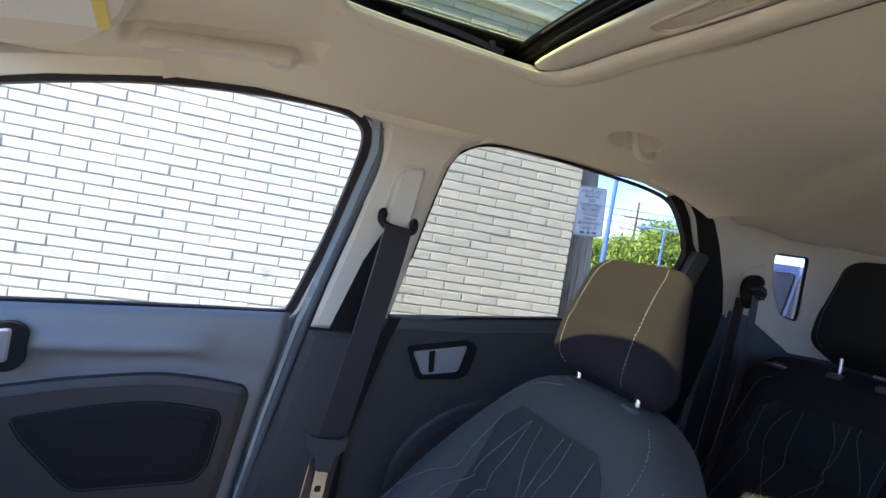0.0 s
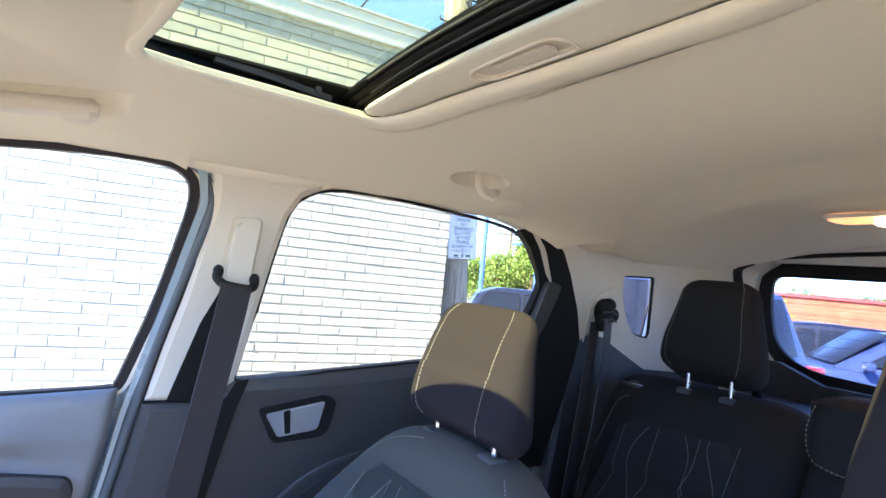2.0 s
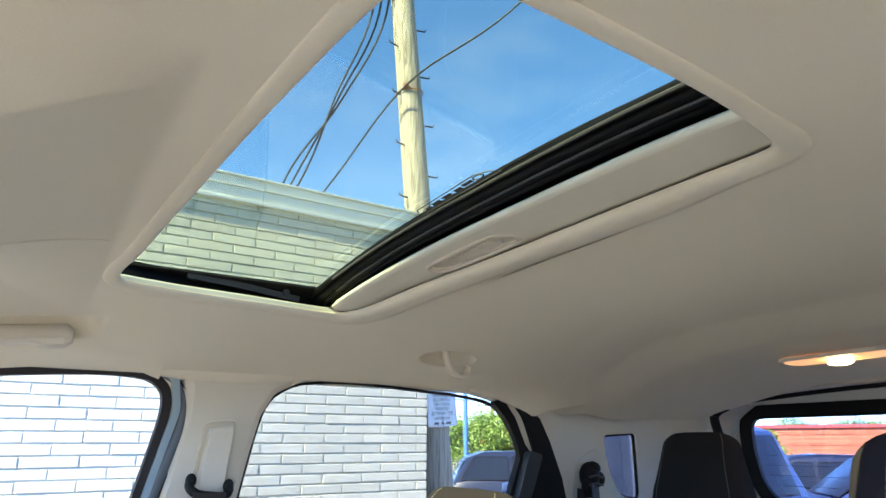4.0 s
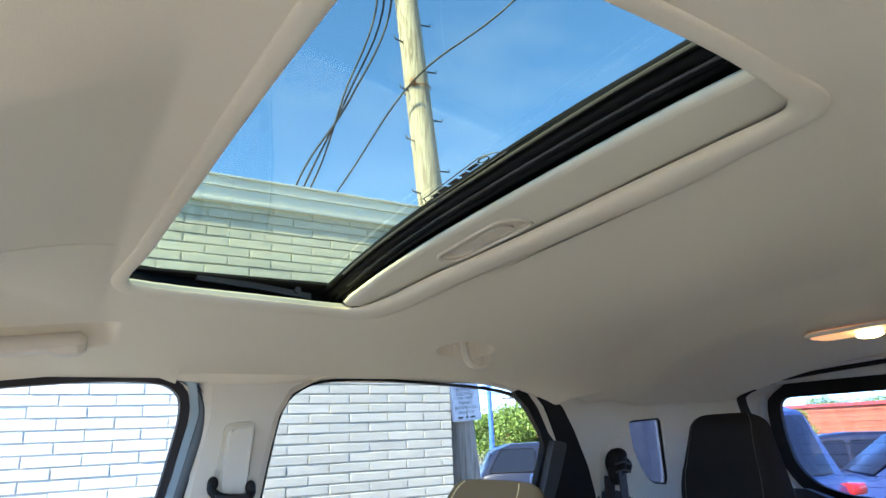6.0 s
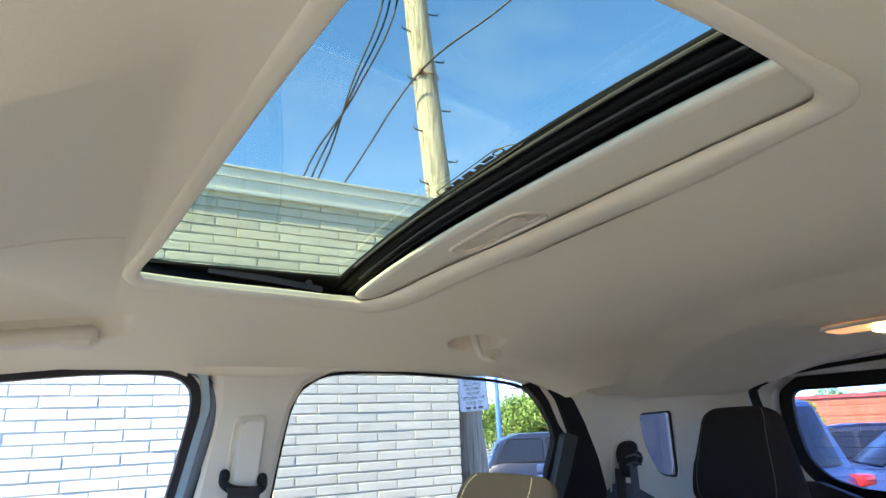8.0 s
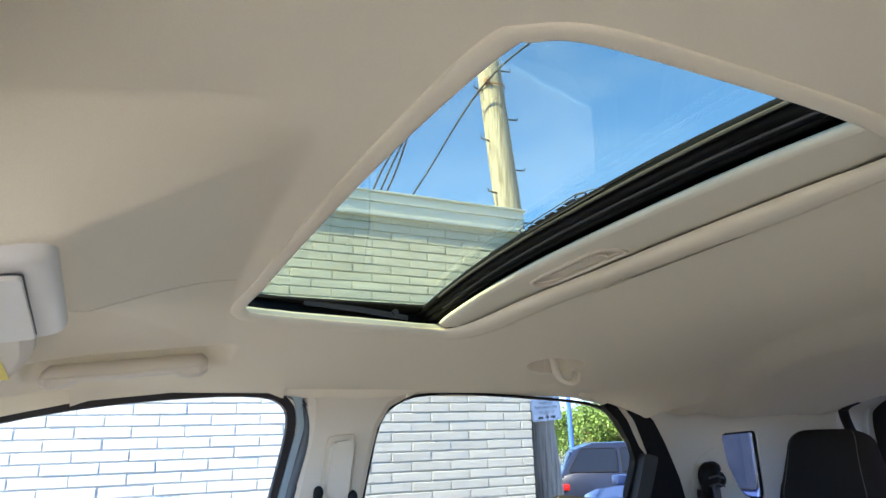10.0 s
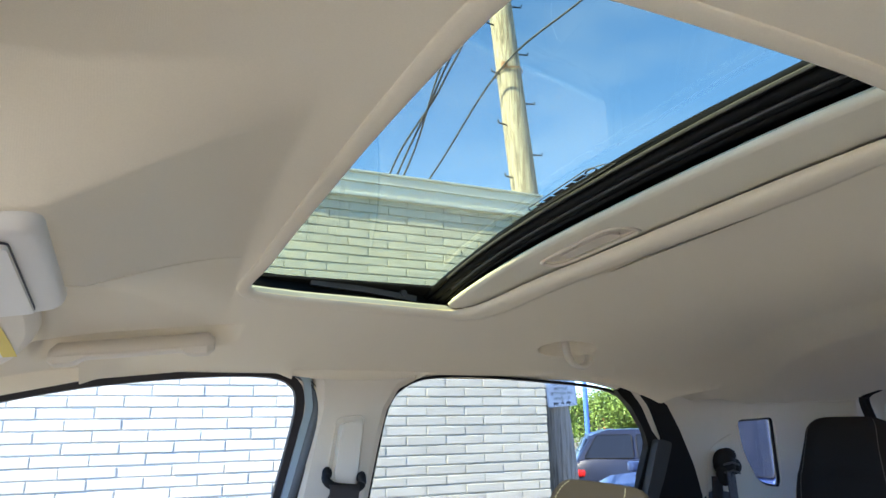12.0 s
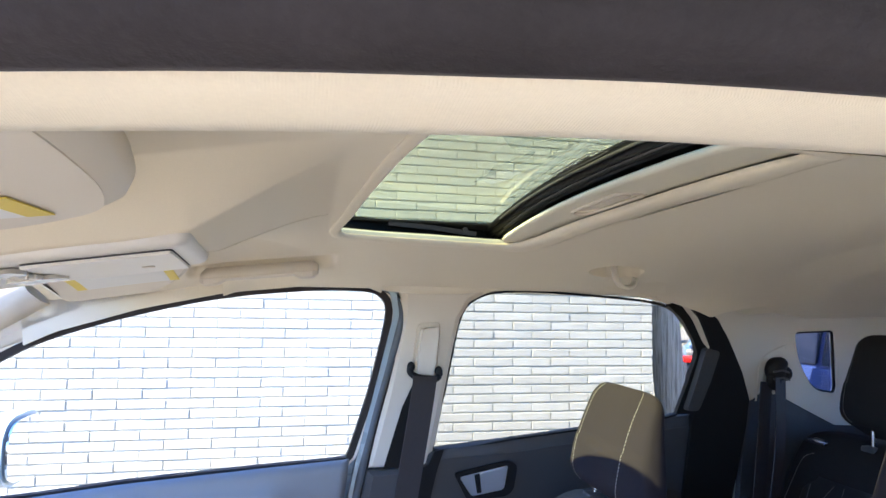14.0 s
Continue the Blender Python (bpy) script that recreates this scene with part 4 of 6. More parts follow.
# ---- ceiling fittings ----
def grab_handle(sign):
    handle = thing("grab_handle", "cream plastic folding grab handle in a roof recess", "grab handle")
    a, b = Vector((-0.399, sign * 0.486, 1.4800)), Vector((-0.207, sign * 0.458, 1.4985))
    way = (b - a).normalized()
    across = Vector((0, 0, 1)).cross(way).normalized() * (1 if sign > 0 else -1)
    up = Vector((0, 0, 1))
    profile = [(0.001, 0.017), (-0.005, 0.012), (-0.0095, 0.004), (-0.0100, -0.0012), (-0.0135, -0.0020), (-0.0132, -0.0042), (-0.0095, -0.0068), (0.002, -0.0075), (0.008, -0.006), (0.011, 0.006), (0.008, 0.017)]
    loops = []
    for k in range(25):
        s = k / 24
        foot = smoothstep(0.20, 0.15, s) + smoothstep(0.80, 0.85, s)
        end = 0.55 + 0.45 * math.sqrt(max(0.0, 1 - max(0.0, abs(2 * s - 1) - 0.94) ** 2 / 0.0036))
        loops.append([a.lerp(b, s) + across * (u * end) + up * ((v - (0.0062 * foot if v < -0.003 else 0)) * end) for u, v in profile])
    part("bar", rings(bmesh.new(), loops), CREAM_PLASTIC, handle, angle=35)


def coat_hook(x, sign):
    hook = thing("coat_hook", "cream plastic coat hook in a dark roof recess", "coat hook")
    top = 1.523
    part("base_plate", boxed((x - 0.012, sign * 0.470, top + 0.014), (0.030, 0.024, 0.010), 0.003), CREAM_PLASTIC, hook)
    bend = smooth_path([(x - 0.017, sign * 0.470, top + 0.014), (x - 0.018, sign * 0.465, top - 0.002), (x - 0.019, sign * 0.457, top - 0.024), (x - 0.014, sign * 0.453, top - 0.037), (x - 0.002, sign * 0.451, top - 0.043), (x + 0.012, sign * 0.452, top - 0.040), (x + 0.019, sign * 0.454, top - 0.031), (x + 0.019, sign * 0.455, top - 0.024)], 6)
    bm = bmesh.new()
    rows = []
    for i, p in enumerate(bend):
        way = (bend[min(i + 1, len(bend) - 1)] - bend[max(i - 1, 0)]).normalized()
        side = Vector((0, sign * 1.0, 0.25)).normalized()
        normal = way.cross(side).normalized()
        t = 0.0052 if i < 8 else 0.0052 - 0.0018 * (i - 8) / (len(bend) - 9)
        rows.append([p + side * (0.0085 * math.copysign(abs(math.cos(q)) ** 0.6, math.cos(q))) + normal * (t * math.copysign(abs(math.sin(q)) ** 0.6, math.sin(q))) for q in [math.tau * k / 12 for k in range(12)]])
    part("hook", rings(bm, rows), CREAM_PLASTIC, hook, angle=50)


def sun_visor(sign, name_label):
    visor = thing("sun_visor", name_label, "sun visor")
    y0, y1 = 0.225, 0.510
    loop = rounded([(-0.603, y0 - 0.01), (-0.380, y0 + 0.02), (-0.398, y0 + 0.19), (-0.455, y1 + 0.01), (-0.623, y1 + 0.01)], [0.05, 0.07, 0.05, 0.06, 0.04], 7)
    loop = [Vector((p.x, p.y)) for p in loop]
    if sign < 0:
        loop = rounded([(-0.306, -0.510), (-0.308, -0.410), (-0.317, -0.315), (-0.337, -0.245), (-0.384, -0.206), (-0.430, -0.184), (-0.585, -0.150), (-0.595, -0.510)], [0.04, 0.05, 0.05, 0.03, 0.03, 0.03, 0.02, 0.04], 7)
    def under(u, v, w):
        if sign < 0:
            return Vector((u, v, 1.528 - 0.12 * (-0.32 - u) - w))
        return Vector((u, v, roof_z(u, v) - 0.002 + 0.05 * max(0.0, -0.36 - u) - w))
    bm = bmesh.new()
    loops = []
    for inn, w in ((0.012, 0.0), (0.002, 0.006), (0.0, 0.013), (0.003, 0.020), (0.014, 0.026)):
        loops.append([under(p.x, p.y, w) for p in offset_loop(loop, -inn)])
    rows = [[bm.verts.new(p) for p in l] for l in loops]
    for a, b in zip(rows, rows[1:]):
        for i in range(len(a)):
            bm.faces.new((a[i], a[(i + 1) % len(a)], b[(i + 1) % len(a)], b[i]))
    plate(offset_loop(loop, -0.014), [], lambda u, v, w: under(u, v, 0.026 + w), 0.0008, bm, fine=0.03)
    plate(offset_loop(loop, -0.012), [], lambda u, v, w: under(u, v, w), 0.0008, bm)
    part("visor_body", bm, CREAM_PLASTIC, visor)
    def area(x0, x1, ya, yb):
        return [(x0, sign * ya + (0.03 if sign < 0 else 0)), (x1, sign * ya + (0.03 if sign < 0 else 0)), (x1, sign * yb + (0.03 if sign < 0 else 0)), (x0, sign * yb + (0.03 if sign < 0 else 0))]
    back, y_a, y_b = (-0.040, 0.285, 0.45) if sign > 0 else (0.014, 0.290, 0.352)
    label = part("warning_label", plate(area(-0.52 + back, -0.40 + back, y_a, y_b), [], lambda u, v, w: under(u, v, 0.0275 + w), 0.0008, fine=0.03), LABEL_WHITE, visor, "white warning label with yellow ends")
    for x0, x1 in ((-0.40, -0.386), (-0.534, -0.52)):
        part("yellow_end", plate(area(x0 + back, x1 + back, y_a, y_b), [], lambda u, v, w: under(u, v, 0.0275 + w), 0.0008, fine=0.03), LABEL_YELLOW, label)
    if sign < 0:
        part("yellow_side", plate(area(-0.495, -0.390, 0.354, 0.368), [], lambda u, v, w: under(u, v, 0.0275 + w), 0.0008, fine=0.03), LABEL_YELLOW, label)
        lines = bmesh.new()
        for k in range(9):
            x = -0.51 + 0.012 * k
            plate(area(x + back, x + back + 0.0016, y_a + 0.01, y_b - 0.01 - 0.02 * (k % 3)), [], lambda u, v, w: under(u, v, 0.0284 + w), 0.0004, lines, fine=0.03)
        part("print_lines", lines, ETCHED, label)


def overhead_console():
    console = thing("overhead_console", "pale grey plastic overhead console with a closed holder", "overhead console")
    y0, y1 = -0.076, 0.164
    loop = rounded([(-0.331, y0), (-0.345, y1), (-0.66, y1 + 0.10), (-0.66, y0 + 0.01)], [0.020, 0.022, 0.02, 0.02], 8)
    bm = bmesh.new()
    loops = []
    def under(u, v, w):
        return Vector((u, v, 1.5030 - 0.008 * (v + 0.08) - 0.14 * (-0.335 - u) - w))
    for inn, w in ((0.002, -0.022), (-0.001, 0.001), (0.0002, 0.0055), (0.0018, 0.0080), (0.0042, 0.0094), (0.008, 0.0100), (0.012, 0.010)):
        loops.append([under(p.x, p.y, w) for p in offset_loop(loop, -inn)])
    rows = [[bm.verts.new(p) for p in l] for l in loops]
    for a, b in zip(rows, rows[1:]):
        for i in range(len(a)):
            bm.faces.new((a[i], a[(i + 1) % len(a)], b[(i + 1) % len(a)], b[i]))
    bm.faces.new(rows[-1])
    part("housing", bm, LIGHT_GREY, console)
    lid = rounded([(-0.3475, y0 + 0.020), (-0.3640, y1 - 0.018), (-0.47, y1 - 0.005), (-0.47, y0 + 0.028)], 0.006, 4)
    part("lid_gap", plate(offset_loop(lid, 0.0007), [], lambda u, v, w: under(u, v, 0.0105 + w), 0.0012), INK, console)
    door = part("holder_lid", plate(lid, [], lambda u, v, w: under(u, v, 0.0115 + w), 0.003), LIGHT_GREY, console, "closed flap")
    dent = rounded([(-0.384, 0.050), (-0.384, 0.066), (-0.395, 0.066), (-0.395, 0.050)], 0.004, 3)
    part("press_mark", plate(dent, [], lambda u, v, w: under(u, v, 0.0147 + w), 0.001), CREAM_PLASTIC, door)
    for y in (-0.012, 0.098):
        lens = rounded([(-0.48, y - 0.022), (-0.48, y + 0.022), (-0.53, y + 0.022), (-0.53, y - 0.022)], 0.012, 4)
        part("map_lens", plate(lens, [], lambda u, v, w: under(u, v, 0.0115 + w), 0.004), LENS, console, "unlit clear map light")
    for y in (0.022, 0.044, 0.066):
        part("switch", boxed((-0.505, y, under(-0.505, y, 0.012).z), (0.026, 0.018, 0.006), 0.002), LIGHT_GREY, console)


def dome_lamp():
    lamp = thing("dome_lamp", "lit warm dome lamp on the rear headliner", "ceiling lamp")
    x, y = 0.88, 0.02
    loop = rounded([(x - 0.038, y - 0.17), (x + 0.038, y - 0.17), (x + 0.038, y + 0.17), (x - 0.038, y + 0.17)], 0.03, 5)
    def under(u, v, w):
        return Vector((u, v, roof_z(u, v) - 0.002 - w))
    part("bezel", plate(loop, [offset_loop(loop, -0.007)], under, 0.006), CREAM_PLASTIC, lamp, "cream rim")
    part("lens", plate(offset_loop(loop, -0.006), [], lambda u, v, w: under(u, v, 0.002 + w), 0.0035), WARM_LENS, lamp, "warm glowing lens")
    bulb = bmesh.new()
    bmesh.ops.create_uvsphere(bulb, u_segments=12, v_segments=8, radius=0.012, matrix=Matrix.Translation((x, y + 0.075, roof_z(x, y) - 0.013)) @ Matrix.Diagonal((1.0, 1.8, 0.5, 1)))
    part("bulb", bulb, BULB, lamp, "glowing bulb")


def emitter(name, color, strength):
    m = bpy.data.materials.new(name)
    m.use_nodes = True
    b = m.node_tree.nodes["Principled BSDF"]
    b.inputs["Base Color"].default_value = (*color, 1)
    b.inputs["Emission Color"].default_value = (*color, 1)
    b.inputs["Emission Strength"].default_value = strength
    return m


LIGHT_GREY = material("light_grey_plastic", (0.76, 0.73, 0.66), 0.5, grain=0.03, grain_size=1500, stain=0.03, bump=0.1)
LENS = material("clear_lens", (0.55, 0.52, 0.44), 0.2, grain=0.02, bump=0.05)
WARM_LENS = emitter("warm_lens", (0.9, 0.42, 0.20), 0.12)
BULB = emitter("bulb_glow", (1.0, 0.72, 0.35), 4.0)
grab_handle(1)
coat_hook(0.361, 1)
coat_hook(0.361, -1)
sun_visor(1, "cream plastic passenger sun visor folded up with warning label")
sun_visor(-1, "cream plastic driver sun visor folded up with warning label")
overhead_console()
dome_lamp()


# ---- seats ----
def dashes(points, radius, on, off, bm):
    """Stitches along a path."""
    pts = [Vector(p) for p in points]
    run = 0.0
    for a, b in zip(pts, pts[1:]):
        length = (b - a).length
        at = 0.0
        while at < length:
            phase = (run + at) % (on + off)
            if phase < on:
                step = min(on - phase, length - at)
                if step > 0.0015:
                    tube([a.lerp(b, at / length), a.lerp(b, (at + step) / length)], radius, 4, bm)
                at += max(step, 1e-4)
            else:
                at += max(on + off - phase, 1e-4)
        run += length


def seat_back(seat, middle, outline, x_at, lean, depth, cloth, inset_cloth, inset, lines, bolster=0.035, edge_lines=(), groove=0.95, square=3.0):
    """A backrest: a padded block. outline: (height, half width) pairs; its front stands at x_at at the top and leans; inset: (y0, y1, z0, z1) of the other cloth, from the middle."""
    z0, z1 = outline[0][0], outline[-1][0]
    def parts_at(y, z):
        u = min(abs(y) / table(outline, z), 1.0)
        top = max(0.0, (z - (z1 - 0.055)) / 0.055)
        d = depth / 2 * (0.30 + 0.70 * math.sqrt(max(0.0, 1 - top * top)))
        return u, x_at - (z1 - z) * lean + depth / 2, d
    def front(y, z):
        u, c, d = parts_at(y, z)
        swell = bolster * smoothstep(0.45, 0.82, u) * smoothstep(1.02, 0.86, u) * (1 - smoothstep(z1 - 0.22, z1 - 0.03, z)) * (1 + 1.1 * smoothstep(z1 - 0.12, z1 - 0.32, z))
        return Vector((c - d * (1 - u ** square) ** (1 / square) - swell, middle + y, z))
    def back(y, z):
        u, c, d = parts_at(y, z)
        return Vector((c + d * 0.9 * (1 - u ** 4) ** 0.25, middle + y, z))
    nu, nz = 40, 44
    us = [math.sin(math.pi / 2 * (-1 + 2 * i / nu)) for i in range(nu + 1)]
    zs = [z0 + (z1 - z0) * (1 - (1 - j / nz) ** 2.0) for j in range(nz + 1)]
    bm = bmesh.new()
    loops = []
    for z in zs:
        half = table(outline, z)
        loops.append([front(u * half, z) for u in us] + [back(u * half, z) for u in reversed(us[1:-1])])
    rings(bm, loops)
    body = part("backrest", bm, cloth, seat, smooth=True, angle=75)
    def on_front(y, z, out=0.002):
        half = table(outline, z) * 0.985
        return front(min(max(y, -half), half), z) - Vector((out, 0, 0))
    y0, y1, za, zb = inset
    ib = bmesh.new()
    m, k = 18, 46
    rows = []
    for j in range(k + 1):
        z = za + (zb - za) * j / k
        cut = 0.034 * smoothstep(zb - 0.040, zb, z) ** 1.5
        puff = 0.006 * (1 - math.exp(-((z - groove) / 0.012) ** 2)) - 0.003 * smoothstep(zb - 0.02, zb, z)
        flare = 0.55 * max(0.0, groove + 0.01 - z)
        rows.append([ib.verts.new(on_front((y0 + cut - flare * 0.2) + (y1 - y0 - 2 * cut + flare * 0.4) * i / m, z, 0.002 + puff * (1 - abs(2 * i / m - 1) ** 6))) for i in range(m + 1)])
    for a, b in zip(rows, rows[1:]):
        for i in range(m):
            ib.faces.new((a[i], a[i + 1], b[i + 1], b[i]))
    bmesh.ops.solidify(ib, geom=ib.faces[:], thickness=0.004)
    part("inset", ib, inset_cloth, body, "blue-grey cloth inset")
    st = bmesh.new()
    for line in lines:
        pts = smooth_path([(y, z, 0) for y, z in line], 4)
        dashes([on_front(p.x, p.y, 0.0030 + 0.006 * (1 - math.exp(-((p.y - groove) / 0.012) ** 2))) for p in pts], 0.00060, 0.007, 0.0010, st)
    for line in edge_lines:
        pts = smooth_path([(y, z, 0) for y, z in line], 5)
        dashes([on_front(p.x, p.y, 0.0008) for p in pts], 0.00070, 0.0045, 0.0022, st)
    part("stitching", st, THREAD, body, "pale decorative stitching")["kind"] = "stuff"
    return on_front


def headrest(seat, middle, x, z0, z1, bottom, top, deep, cloth, posts, post_foot, bend=0.055, square=2.8, seam=0.60):
    """A headrest cushion on two steel posts; bend: how far its face curves back towards the top; seam: where the side panels begin."""
    count, sides = 26, 56
    def row(k):
        s = 0.5 - 0.5 * math.cos(math.pi * k / count)
        z = z0 + (z1 - z0) * s
        low, high = max(0.0, 1 - (z - z0) / 0.034), max(0.0, 1 - (z1 - z) / 0.026)
        shut = math.sqrt(max(0.0, 1 - max(low, high) ** 2))
        half = bottom + (top - bottom) * smoothstep(0.15, 1.0, s) - 0.030 * (1 - shut)
        face, rear = x - deep + bend * s ** 2.0, x + deep * 0.9
        d = (rear - face) / 2 * (0.30 + 0.70 * shut)
        return z, half, (rear + face) / 2, d
    def at(k, c, s):
        z, half, mid, d = row(k)
        u = math.copysign(abs(c) ** (2 / square), c)
        v = math.copysign(abs(s) ** (2 / square), s)
        return Vector((mid + d * v, middle + half * u, z - 0.012 * v * (1 if k < count / 2 else 0.3)))
    loops = [[at(k, math.cos(math.tau * i / sides), math.sin(math.tau * i / sides)) for i in range(sides)] for k in range(count + 1)]
    rest = part("headrest", rings(bmesh.new(), loops), cloth, seat, "padded headrest", angle=75)
    st = bmesh.new()
    for side in (-1, 1):
        pts = []
        for k in range(3, count - 1):
            u = seam + 0.12 * (row(k)[0] - z0) / (z1 - z0)
            c = u ** (square / 2)
            pts.append(at(k, side * c, -math.sqrt(1 - c * c)) - Vector((0.0008, 0, 0)))
        dashes(pts, 0.00070, 0.0042, 0.0016, st)
    part("stitching", st, THREAD, rest, "pale stitched seam")["kind"] = "stuff"
    for y in posts:
        part("post", tube([(x - 0.004, y, post_foot - 0.03), (x - 0.002, y, z0 + 0.03)], 0.0055, 10), STEEL, seat, "steel headrest post")
        part("collar", boxed((x - 0.006, y, post_foot - 0.004), (0.030, 0.034, 0.014), 0.005), GREY_PLASTIC, seat)
    return rest


def front_seat(middle, flip, rise, label):
    seat = thing("front_seat", label, "car seat", at=(0, 0, 0), group="front seats")
    lines = [[(0.463, 1.049), (0.484, 0.994), (0.497, 0.947), (0.52, 0.931), (0.552, 0.88), (0.54, 0.80), (0.52, 0.70)],
             [(0.388, 1.060), (0.434, 1.003), (0.466, 0.955), (0.463, 0.945), (0.499, 0.90), (0.48, 0.80), (0.47, 0.70)],
             [(0.386, 1.061), (0.399, 1.004), (0.418, 0.956), (0.414, 0.946), (0.439, 0.923), (0.43, 0.82), (0.42, 0.70)],
             [(0.357, 1.061), (0.357, 1.018), (0.333, 0.963), (0.335, 0.90), (0.36, 0.80), (0.35, 0.70)],
             [(0.303, 1.064), (0.316, 1.020), (0.324, 0.966), (0.330, 0.90), (0.31, 0.80), (0.32, 0.70)],
             [(0.284, 1.065), (0.289, 1.022), (0.303, 0.988), (0.296, 0.94), (0.28, 0.85), (0.29, 0.70)],
             [(0.231, 1.059), (0.235, 1.029), (0.243, 0.98), (0.235, 0.90), (0.24, 0.70)]]
    lines = [[(y - 0.335, z) for y, z in line] for line in lines]
    edges = [[(0.050, 1.117), (0.104, 1.106), (0.152, 1.084), (0.196, 1.040), (0.222, 0.98), (0.228, 0.90), (0.225, 0.75)], [(-0.125, 1.112), (-0.152, 1.092), (-0.168, 1.058), (-0.168, 1.00), (-0.166, 0.90), (-0.166, 0.70)],
             [(-0.196, 1.062), (-0.200, 1.040), (-0.212, 1.00), (-0.220, 0.95), (-0.222, 0.80)]]
    lines = [[(y * flip, z) for y, z in line] for line in lines]
    edges = [[(y * flip, z) for y, z in line] for line in edges]
    outline = [(0.50, 0.255), (0.75, 0.268), (0.90, 0.272), (0.97, 0.263), (1.00, 0.251), (1.03, 0.233), (1.06, 0.209), (1.085, 0.181), (1.10, 0.159), (1.112, 0.134), (1.120, 0.106), (1.125, 0.074), (1.128, 0.035)]
    seat_back(seat, middle, outline, 0.232, 0.40, 0.105, FABRIC, FABRIC_INSET, (-0.130, 0.140, 0.60, 1.068) if flip > 0 else (-0.140, 0.130, 0.60, 1.068), lines, 0.045, edges, 0.951)
    headrest(seat, middle, 0.276 - 0.3 * rise, 1.132 + rise * 0.4, 1.310 + rise, 0.126, 0.106, 0.045, HEAD_FABRIC, (middle - 0.075 * flip, middle + 0.065 * flip), 1.124)
    cushion = [((-0.30 + 0.045 * k, middle, 0.62 - 0.004 * k), 0.25 * (0.8 if k in (0, 11) else 1), 0.06 if k in (0, 11) else 0.085, (0, 0, 1)) for k in range(12)]
    part("seat_cushion", soft_block(cushion, 4, 30), FABRIC, seat)
    part("seat_base", boxed((-0.05, middle, 0.44), (0.42, 0.40, 0.20), 0.02), DARK_PLASTIC, seat)
    return seat


front_seat(0.335, 1, 0.0, "dark cloth front seat with pale stitching and grey headrest")
front_seat(-0.297, -1, 0.070, "dark cloth driver's seat with raised grey headrest")


